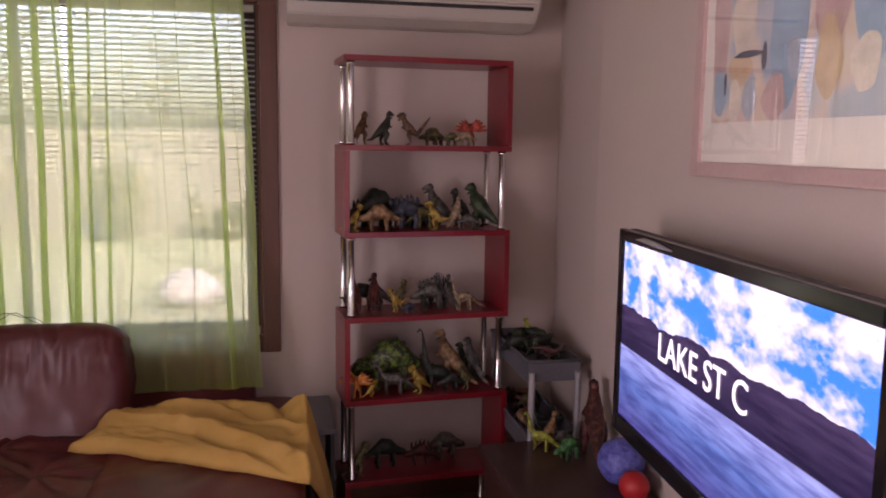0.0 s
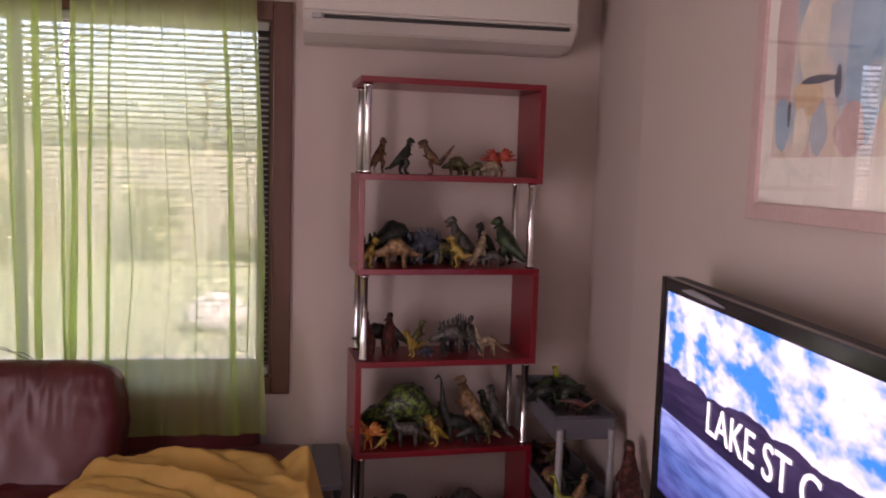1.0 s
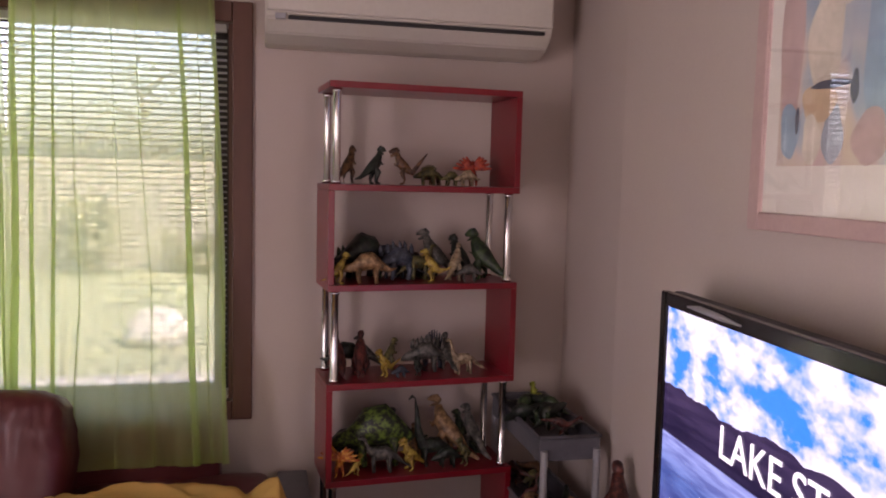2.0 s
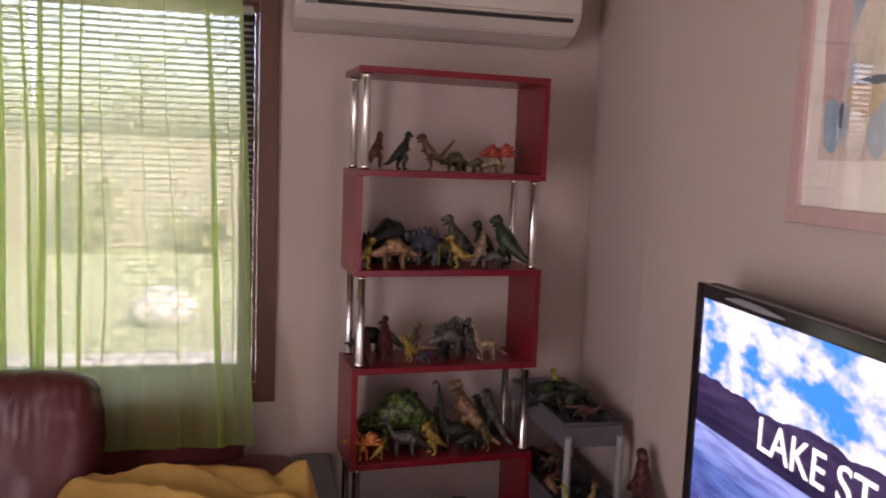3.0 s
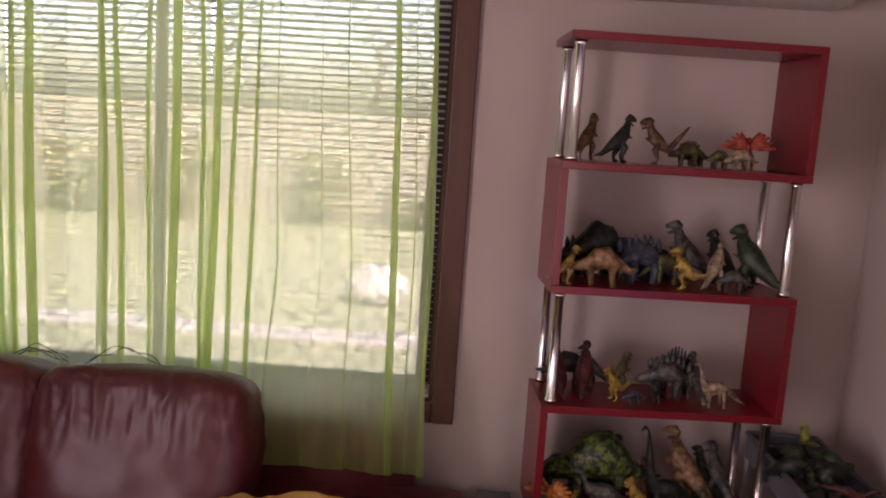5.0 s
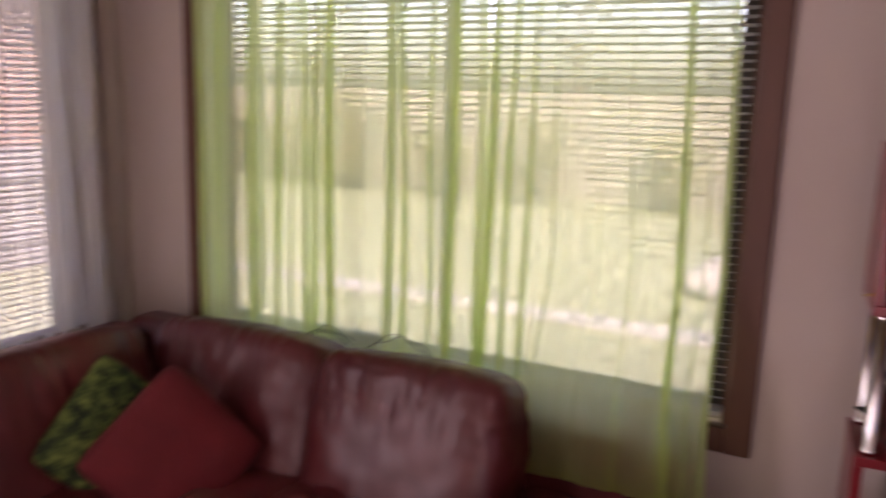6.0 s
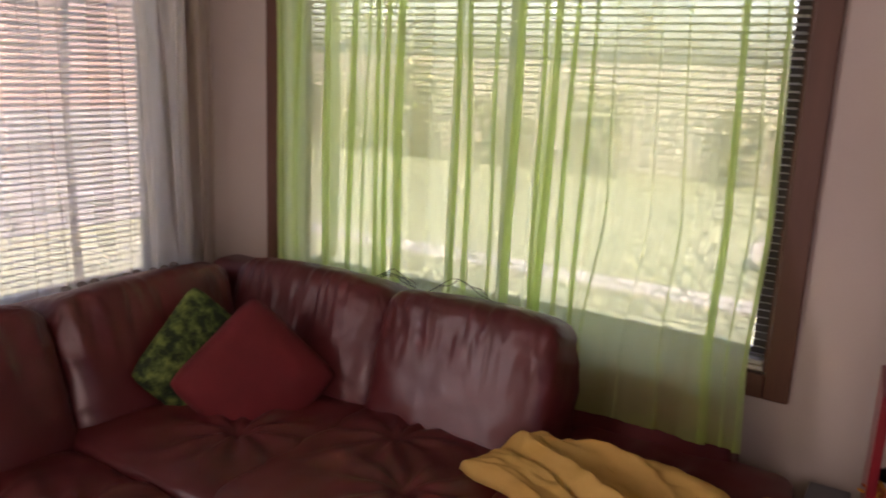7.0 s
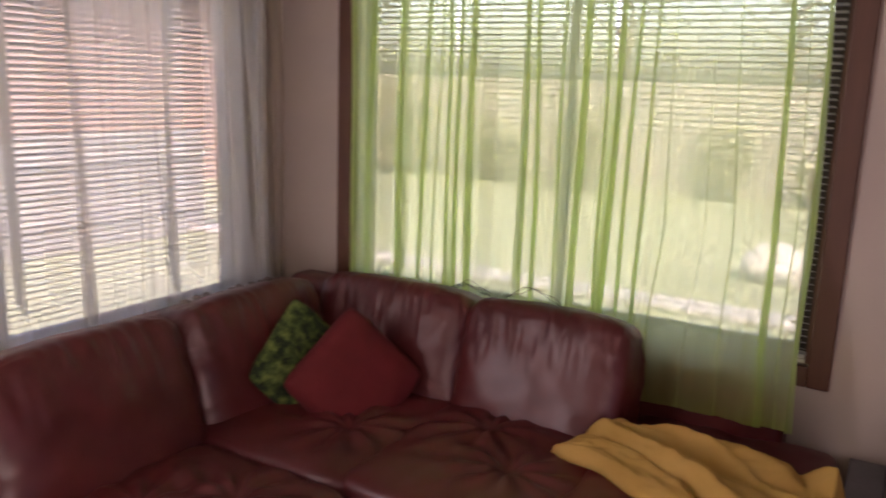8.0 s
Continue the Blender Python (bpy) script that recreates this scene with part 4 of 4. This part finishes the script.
T1, T2, T3, T4, T5 = 1.4905, 1.1765, 0.8625, 0.5485, 0.2345
Q, S, R = quadruped, sauropod, theropod
for maker, px, y, z, h, turn, mat, label, kw in (
    (R, 778, 2.77, T1, 0.122, 55, "brown", "brown upright toy tyrannosaur on a red shelf board", {}),
    (R, 822, 2.77, T1, 0.126, 30, "black", "black-green upright toy monster dinosaur on a red shelf board", {"bulk": 1.1}),
    (R, 875, 2.78, T1, 0.122, 170, "brown", "dark brown toy raptor with raised tail on a red shelf board", {"tail": 0.85}),
    (Q, 925, 2.83, T1, 0.07, 175, "olive", "olive four-legged toy dinosaur with a humped back", {"spine": 0.2}),
    (Q, 958, 2.76, T1, 0.05, 10, "olive", "small olive four-legged toy dinosaur", {}),
    (Q, 985, 2.74, T1, 0.055, 185, "beige", "small pale four-legged toy dinosaur", {}),
    (frilled, 1002, 2.79, T1, 0.10, 245, "red", "bright red frilled toy dinosaur", {}),
    (R, 762, 2.72, T2, 0.10, 20, "yellow", "yellow toy dinosaur standing upright", {}),
    (Q, 812, 2.84, T2, 0.15, 20, "black", "bulky black toy dinosaur at the back of the shelf", {"bulk": 1.2}),
    (Q, 812, 2.73, T2, 0.10, 175, "tan", "orange-tan four-legged toy dinosaur", {}),
    (Q, 868, 2.79, T2, 0.135, 20, "blue", "blue-grey toy dinosaur with plates", {"plates": 6}),
    (S, 856, 2.86, T2, 0.15, 160, "blue", "dark blue long-necked toy dinosaur", {"neck": 0.5}),
    (R, 940, 2.84, T2, 0.17, 145, "grey", "tall grey upright toy dinosaur", {}),
    (R, 924, 2.73, T2, 0.11, 150, "yellow", "yellow-green toy raptor standing upright", {"tail": 0.5}),
    (R, 966, 2.74, T2, 0.13, 55, "beige", "beige toy dinosaur standing upright", {}),
    (R, 1022, 2.78, T2, 0.175, 135, "darkgreen", "dark green bulky upright toy tyrannosaur", {"bulk": 1.35}),
    (Q, 900, 2.87, T2, 0.09, 0, "black", "dark low toy dinosaur behind the others", {"horns": True}),
    (R, 764, 2.77, T3, 0.155, 100, "maroon", "maroon spiky toy dinosaur facing forward", {"bulk": 1.25}),
    (R, 804, 2.78, T3, 0.145, 80, "maroon", "maroon toy dinosaur standing upright", {"bulk": 1.1}),
    (R, 846, 2.75, T3, 0.095, 200, "yellow", "bright yellow toy dinosaur leaning forward", {"tail": 0.6}),
    (Q, 872, 2.73, T3, 0.04, 190, "blue", "small blue four-legged toy dinosaur", {}),
    (Q, 924, 2.80, T3, 0.125, 175, "grey", "dark grey armoured toy dinosaur with plates", {"plates": 8}),
    (Q, 945, 2.86, T3, 0.13, 160, "blue", "grey sail-backed toy dinosaur", {"spine": 0.4}),
    (S, 986, 2.74, T3, 0.125, 190, "beige", "pale yellow long-necked toy dinosaur", {}),
    (R, 822, 2.86, T3, 0.12, 160, "grey", "grey toy dinosaur at the back of the shelf", {}),
    (frilled, 768, 2.72, T4, 0.105, 250, "orange", "orange and red flame-coloured toy dinosaur", {}),
    (Q, 842, 2.82, T4, 0.20, 178, "lime", "large toy dinosaur with a lime green back", {"bulk": 1.2}),
    (R, 796, 2.72, T4, 0.07, 30, "yellow", "small yellow toy dinosaur", {}),
    (S, 842, 2.74, T4, 0.12, 175, "grey", "grey long-necked toy dinosaur", {"neck": 0.6}),
    (S, 936, 2.76, T4, 0.25, 185, "black", "black long-necked toy dinosaur reaching high", {"neck": 2.0}),
    (R, 892, 2.73, T4, 0.115, 200, "yellow", "mustard yellow toy dinosaur", {}),
    (R, 968, 2.82, T4, 0.22, 130, "tan", "tall tan toy tyrannosaur", {"bulk": 1.0}),
    (R, 1018, 2.82, T4, 0.18, 110, "grey", "grey-green toy dinosaur standing upright", {}),
    (R, 992, 2.73, T4, 0.10, 200, "olive", "olive yellow toy dinosaur", {}),
    (Q, 780, 2.87, T2, 0.11, 30, "darkgreen", "dark green four-legged toy dinosaur at the back", {"plates": 5}),
    (R, 838, 2.88, T2, 0.13, 200, "black", "dark toy dinosaur at the back of the shelf", {}),
    (S, 905, 2.80, T2, 0.12, 20, "olive", "olive long-necked toy dinosaur", {"neck": 0.7}),
    (R, 988, 2.84, T2, 0.15, 120, "black", "black upright toy dinosaur at the back", {"bulk": 1.2}),
    (Q, 990, 2.72, T2, 0.06, 170, "grey", "small grey four-legged toy dinosaur", {}),
    (Q, 785, 2.86, T3, 0.10, 10, "black", "black horned toy dinosaur at the back", {"horns": True}),
    (R, 860, 2.84, T3, 0.11, 40, "olive", "olive toy dinosaur leaning forward", {"tail": 0.5}),
    (R, 905, 2.74, T3, 0.07, 210, "black", "small black toy dinosaur", {}),
    (R, 965, 2.80, T3, 0.13, 100, "grey", "grey upright toy dinosaur", {"bulk": 1.2}),
    (Q, 790, 2.85, T4, 0.12, 170, "black", "black bulky toy dinosaur at the back", {"bulk": 1.1}),
    (R, 862, 2.86, T4, 0.17, 60, "grey", "grey upright toy dinosaur at the back", {}),
    (R, 905, 2.80, T4, 0.13, 80, "brown", "brown upright toy dinosaur", {}),
    (Q, 960, 2.73, T4, 0.07, 185, "black", "small dark four-legged toy dinosaur", {}),
    (R, 1005, 2.86, T4, 0.15, 120, "darkgreen", "dark green upright toy dinosaur at the back", {}),
    (Q, 940, 2.86, T1, 0.05, 190, "brown", "small brown four-legged toy dinosaur", {}),
    (R, 770, 2.74, T5, 0.13, 20, "olive", "olive toy dinosaur on the lowest shelf", {}),
    (Q, 830, 2.82, T5, 0.11, 5, "black", "dark toy dinosaur lying low on the lowest shelf", {}),
    (Q, 905, 2.80, T5, 0.10, 175, "maroon", "dark red-brown toy dinosaur on the lowest shelf", {"plates": 6}),
    (Q, 960, 2.84, T5, 0.11, 10, "grey", "dark grey toy dinosaur on the lowest shelf", {}),
):
    toy(maker, (along(px), y + 0.078 * (along(px) - 0.28), z), h, turn, mat, label, **kw)


# ---- storage trolley ----
def trolley():
    t = thing("storage_trolley", (0, 0, 0), "grey three-tier storage trolley filled with plastic toys", "trolley")
    X0, X1, Y0, Y1 = 0.905, 1.10, 2.445, 2.95
    for z in (0.665, 0.40, 0.12):
        bm = bmesh.new()
        box(X0, X1, Y0, Y1, z, z + 0.006, bm=bm)
        for a in ((X0, X1, Y0, Y0 + 0.006), (X0, X1, Y1 - 0.006, Y1), (X0, X0 + 0.006, Y0 + 0.006, Y1 - 0.006), (X1 - 0.006, X1, Y0 + 0.006, Y1 - 0.006)):
            box(*a, z + 0.006, z + 0.072, 0.001, bm=bm)
        tray = part("tray", bm, GREYPLASTIC, t, "dark grey plastic tray")
        part("rim", tube([(X0, Y0, z + 0.072), (X1, Y0, z + 0.072), (X1, Y1, z + 0.072), (X0, Y1, z + 0.072), (X0, Y0, z + 0.072)], 0.007, 8, cap=False), GREYPLASTIC, tray, smooth=True)
    for x in (X0 + 0.012, X1 - 0.012):
        for y in (Y0 - 0.008, Y1 + 0.008):
            leg = part("leg", tube([(x, y, 0.04), (x, y, 0.70)], 0.0115, 12), GREYTUBE, t, "light grey tube")
            wheel = bmesh.new()
            tube([(x - 0.01, y, 0.021), (x + 0.01, y, 0.021)], 0.021, 14, wheel)
            part("castor", wheel, BLACKMATT, leg)


trolley()
rnd = random.Random(21)
heap = ("darkgreen", "black", "acid", "black", "olive", "grey", "black", "blue", "darkgreen", "black", "darkgreen", "maroon", "blue", "black", "grey", "darkgreen", "black", "acid", "olive")
for k in range(32):
    low = k >= 18
    y = rnd.uniform(2.53, 2.87)
    z = (0.475 if low else 0.745) - 0.055 + rnd.uniform(-0.005, 0.035)
    mat = rnd.choice(("brown", "grey", "tan", "black", "olive", "darkgreen", "maroon")) if low else heap[k]
    ob = toy(rnd.choice((Q, S, R, R)), (rnd.uniform(0.95, 1.05), y, z), rnd.uniform(0.055, 0.09), rnd.uniform(0, 360), mat, "%s plastic toy dinosaur in a heap on the trolley" % mat.replace("acid", "yellow-green").replace("darkgreen", "dark green"))
    ob.matrix_world = ob.matrix_world @ pose(0, 0, 0.02, rnd.uniform(-60, 60), rnd.uniform(-40, 40), 0)

toy(R, (1.08, 2.25, 0.4605), 0.25, 75, "maroon", "dark brown toy tyrannosaur standing on the cabinet", bulk=0.8)
toy(S, (0.92, 2.33, 0.4605), 0.13, 150, "acid", "yellow-green long-necked toy dinosaur on the cabinet", neck=1.2)
toy(Q, (0.99, 2.24, 0.4605), 0.075, 200, "green", "green four-legged toy dinosaur on the cabinet")
toy(R, (0.96, 2.36, 0.4605), 0.12, 30, "tan", "tan toy dinosaur on the cabinet")
toy(Q, (1.0, 2.34, 0.4605), 0.06, 20, "grey", "grey four-legged toy dinosaur on the cabinet")


def ball(name, at, r, mat, label, ridges=0):
    bm = bmesh.new()
    bmesh.ops.create_icosphere(bm, subdivisions=4, radius=r)
    if ridges:
        for v in bm.verts:
            v.co *= 1 + 0.03 * math.sin(ridges * v.co.x / r) * math.sin(ridges * v.co.y / r) * math.sin(ridges * v.co.z / r)
    ob = link_mesh(name, bm, mat, smooth=True)
    ob.matrix_world = pose(*at)
    return tagged(ob, label, "ball")


BLUEBALL = surface("blue_rubber", (0.03, 0.035, 0.22), (0.16, 0.18, 0.55), 60.0, 160, 0.5, relief=0.5)
REDBALL = surface("red_rubber", (0.35, 0.012, 0.015), (0.45, 0.02, 0.02), 6.0, 120, 0.5)
ball("blue_ball", (1.075, 2.02, 0.46 + 0.073), 0.072, BLUEBALL, "blue textured toy ball on the cabinet", 9)
ball("red_ball", (1.065, 1.90, 0.46 + 0.045), 0.045, REDBALL, "small red ball on the cabinet behind the television")


# ---- small grey side table between sofa and shelf ----
def side_table():
    t = thing("side_table", (0, 0, 0), "small dark grey side table between sofa and shelf", "table")
    part("tabletop", box(0.14, 0.24, 2.58, 2.98, 0.465, 0.485, 0.004), GREYPLASTIC, t)
    part("side_panel", box(0.145, 0.16, 2.60, 2.96, 0.0, 0.4645, 0.002), BLACKMATT, t)
    part("side_panel", box(0.22, 0.235, 2.60, 2.96, 0.0, 0.4645, 0.002), BLACKMATT, t)


side_table()


def socket_plate():
    o = thing("wall_socket", (0.79, WY1, 0.47), "white plastic power socket on the wall behind the shelf", "socket")
    part("plate", box(-0.06, 0.06, -0.009, -0.0005, -0.035, 0.035, 0.003), WHITEPLASTIC, o)
    for x in (-0.03, 0.03):
        part("switch", box(x - 0.006, x + 0.006, -0.013, -0.009, 0.014, 0.026, 0.001), WHITEPLASTIC, o)
        part("plug", box(x - 0.014, x + 0.014, -0.035, -0.0095, -0.024, 0.004, 0.004), WHITEPLASTIC if x < 0 else BLACKMATT, o)


socket_plate()


# ---- wires and pebbles on the sofa's back ----
def wires():
    w = thing("wire_bundle", (-1.06, 2.83, 0.836), "thin dark tangled wires on top of the sofa back", "wire")
    r = random.Random(4)
    for k in range(6):
        x0, a = r.uniform(-0.2, 0.1), r.uniform(0.02, 0.05)
        L = r.uniform(0.1, 0.25)
        part("wire", tube([(x0 + L * i / 10, 0.02 * math.sin(i * 0.5 + k), 0.0 + a * math.sin(3.1416 * i / 10) * (1 + 0.3 * math.sin(i + k))) for i in range(11)], 0.0012, 5), BLACKMATT, w)


wires()
STONE = surface("pebble", (0.12, 0.1, 0.09), (0.25, 0.21, 0.19), 30, 200, 0.7)
r5 = random.Random(9)
for k in range(9):
    bm = bmesh.new()
    bmesh.ops.create_icosphere(bm, subdivisions=2, radius=0.013)
    wrinkle(bm, 0.004, 60, k)
    ob = link_mesh("pebble", bm, STONE, smooth=True)
    ob.matrix_world = pose(-1.79 + r5.uniform(-0.012, 0.012), 2.12 + 0.05 * k + r5.uniform(-0.01, 0.01), 0.84) @ Matrix.Diagonal((1.3, 1.2, 0.7, 1))
    tagged(ob, "small dark pebble on top of the sofa back", "pebble", "pebbles on the sofa back")


# ---- the garden outside ----
GRASS = surface("lawn", (0.25, 0.28, 0.17), (0.33, 0.35, 0.23), 0.8, 7, 0.95, relief=0.8, depth=0.03)
PAVING = surface("pale_paving", (0.32, 0.31, 0.29), (0.50, 0.49, 0.47), 3.0, 40, 0.85)
CONCRETE = surface("concrete", (0.30, 0.29, 0.27), (0.40, 0.39, 0.37), 2.0, 60, 0.85)
BRICK = surface("far_brick", (0.34, 0.22, 0.18), (0.44, 0.30, 0.25), 3.0, 25, 0.85)
ROOF = surface("roof_tiles", (0.16, 0.08, 0.06), (0.25, 0.13, 0.1), 4.0, 40, 0.8)
BARK = surface("bark", (0.10, 0.075, 0.055), (0.2, 0.16, 0.12), 6.0, 40, 0.9)
LEAF = surface("foliage", (0.12, 0.14, 0.07), (0.19, 0.21, 0.12), 3.0, 30, 0.7)
G = -0.45
tagged(link_mesh("ground", box(-500, 500, -500, 500, G - 0.3, G), GRASS), "pale green and dry lawn around the house", "lawn", kind="structure")
tagged(link_mesh("pavement", box(-30, 30, 7.75, 8.15, G + 0.002, G + 0.05, 0.01), PAVING), "pale concrete garden path", "path", kind="structure")


def leaf_cloud(r, centre, radius, count, size, flat=1.0):
    """Many small leaf quads scattered through an uneven cloud."""
    verts, faces = [], []
    for _ in range(count):
        d = Vector((r.gauss(0, 1), r.gauss(0, 1), r.gauss(0, 1)))
        d.normalize()
        d = d * radius * r.uniform(0.35, 1.0) * (0.75 + 0.5 * noise.noise(d * 2 + Vector(centre)))
        p = Vector(centre) + Vector((d.x, d.y, d.z * flat))
        a = Vector((r.uniform(-1, 1), r.uniform(-1, 1), r.uniform(-0.6, 0.6))).normalized() * size
        b = a.orthogonal().normalized() * size * 0.5
        k = len(verts)
        verts += [p - a, p + b, p + a, p - b]
        faces.append((k, k + 1, k + 2, k + 3))
    return verts, faces


def leaves_mesh(name, clouds, parent, mat, label=""):
    verts, faces = [], []
    for v, f in clouds:
        k = len(verts)
        verts += v
        faces += [tuple(i + k for i in q) for q in f]
    me = bpy.data.meshes.new(name)
    me.from_pydata(verts, [], faces)
    me.materials.append(mat)
    ob = new(name, me)
    ob.parent = parent
    if label:
        tagged(ob, label)
    return ob


def tree(x, y, height, spread, seed):
    r = random.Random(seed)
    t = thing("tree", (x, y, G), "leafy green garden tree beyond the lawn", "tree", "garden trees")
    bm = tube([(0, 0, -0.05), (0.05, 0, height * 0.25), (-0.05, 0.05, height * 0.5), (0.05, 0, height * 0.75)], [0.17, 0.13, 0.1, 0.04], 10)
    clouds = []
    for k in range(9):
        a = k * 2.4
        z = height * (0.45 + 0.055 * k)
        tip = (math.cos(a) * spread * r.uniform(0.4, 0.8), math.sin(a) * spread * r.uniform(0.4, 0.8), z + 0.4)
        tube([(0, 0, z - 0.5), (tip[0] * 0.5, tip[1] * 0.5, z), tip], [0.06, 0.04, 0.015], 6, bm)
        clouds.append(leaf_cloud(r, tip, spread * 0.45, 42, 0.09, 0.8))
    clouds.append(leaf_cloud(r, (0, 0, height * 0.9), spread * 0.5, 42, 0.09, 0.8))
    part("trunk", bm, BARK, t)
    leaves_mesh("crown", clouds, t, LEAF, "uneven green crown")
    return t


for x, y, h, s, k in ((-19, 27, 5.6, 2.4, 1), (-9.5, 30, 6.6, 2.6, 2), (-4.2, 33, 6.2, 2.5, 5), (1.6, 34, 5.4, 2.2, 3), (6.5, 32, 5.2, 2.2, 4)):
    tree(x, y, h, s, k)


def boundary_fence():
    """Close-boarded fence at the end of the lawn."""
    f = thing("boundary_fence", (-22, 17, G), "pale beige close-boarded garden fence beyond the lawn", "fence")
    first = None
    for k in range(150):
        if first is None:
            first = part("board", box(0.0, 0.26, 0.0, 0.02, 0.0, 2.2, 0.003), BEIGEBOARD, f)
            ob = first
        else:
            ob = new("board", first.data)
            ob.parent = f
        ob.location = (0.266 * k, 0.01 * (k % 2), 0.0)
    part("rail", box(0, 40, 0.031, 0.07, 0.4, 0.5), BEIGEBOARD, f)
    part("rail", box(0, 40, 0.031, 0.07, 1.8, 1.9), BEIGEBOARD, f)


BEIGEBOARD = surface("pale_boards", (0.31, 0.30, 0.26), (0.40, 0.39, 0.34), 1.0, 12, 0.8, stretch=(1, 1, 0.1))
boundary_fence()


def shrub(x, y, height, spread, seed):
    """A loose bush: bare stems and clumps of small leaves."""
    r = random.Random(seed)
    t = thing("shrub", (x, y, G), "loose olive green shrub growing along the garden fence", "shrub", "garden shrubs")
    stems, clouds = bmesh.new(), []
    for k in range(7):
        a = k * 2.4 + r.uniform(-0.4, 0.4)
        tip = (math.cos(a) * spread * r.uniform(0.3, 0.8), math.sin(a) * 0.45 * r.uniform(0.3, 0.9), height * r.uniform(0.5, 0.95))
        tube([(0, 0, -0.03), (tip[0] * 0.4, tip[1] * 0.4, tip[2] * 0.55), tip], [0.03, 0.02, 0.006], 5, stems)
        clouds.append(leaf_cloud(r, tip, height * 0.30, 150, 0.075, 0.85))
        clouds.append(leaf_cloud(r, (tip[0] * 0.7, tip[1] * 0.7, tip[2] * 0.5), height * 0.28, 110, 0.075, 0.9))
    part("stem", stems, BARK, t)
    leaves_mesh("leaves", clouds, t, SHRUBLEAF)
    return t


SHRUBLEAF = surface("dry_foliage", (0.27, 0.27, 0.18), (0.38, 0.37, 0.27), 2.0, 20, 0.8)
rs = random.Random(31)
for k in range(11):
    shrub(-18 + 2.1 * k + rs.uniform(-0.3, 0.3), 16.1 + rs.uniform(-0.5, 0.4), rs.uniform(0.8, 2.3), rs.uniform(0.5, 0.9), 40 + k)


def boulder():
    bm = bmesh.new()
    bmesh.ops.create_icosphere(bm, subdivisions=4, radius=0.5)
    bm.transform(Matrix.Diagonal((0.72, 0.5, 0.52, 1)))
    wrinkle(bm, 0.06, 3.0, 2.0)
    wrinkle(bm, 0.012, 14.0, 5.0)
    ob = link_mesh("boulder", bm, WHITESTONE, smooth=True)
    ob.matrix_world = pose(-1.0, 9.7, G + 0.16)
    return tagged(ob, "pale white boulder lying on the lawn", "boulder")


WHITESTONE = surface("white_stone", (0.38, 0.37, 0.36), (0.52, 0.51, 0.50), 3.0, 30, 0.85, relief=0.5, depth=0.01)
boulder()


def house():
    h = thing("brick_house", (-12, 7.9, G), "pinkish brick neighbouring house with a tiled gable roof", "house")
    part("wall", box(-8, 0, 0, 5.5, 0.0, 3.4), BRICK, h)
    bm = bmesh.new()
    v = [bm.verts.new(p) for p in ((0.4, -0.5, 3.41), (0.4, 6.0, 3.41), (0.4, 2.75, 5.4), (-8.4, -0.5, 3.41), (-8.4, 6.0, 3.41), (-8.4, 2.75, 5.4))]
    for f in ((0, 1, 2), (3, 5, 4), (0, 2, 5, 3), (1, 4, 5, 2), (0, 3, 4, 1)):
        bm.faces.new([v[i] for i in f])
    part("roof", bm, ROOF, h)


house()


def fence():
    f = thing("garden_fence", (-8.0, -6.0, G), "pale painted paling fence beside the house", "fence")
    for k in range(28):
        ob = part("paling", box(0, 0.02, 0.0, 0.46, 0.0, 1.35 + 0.02 * math.sin(k * 2.1), 0.004), CONCRETE, f) if k == 0 else new("paling", base.data)
        if k == 0:
            base = ob
        ob.parent = f
        ob.location = (0, 0.5 * k, 0)
    part("rail", box(0.021, 0.06, 0, 14, 0.3, 0.38), CONCRETE, f)
    part("rail", box(0.021, 0.06, 0, 14, 1.0, 1.08), CONCRETE, f)


fence()
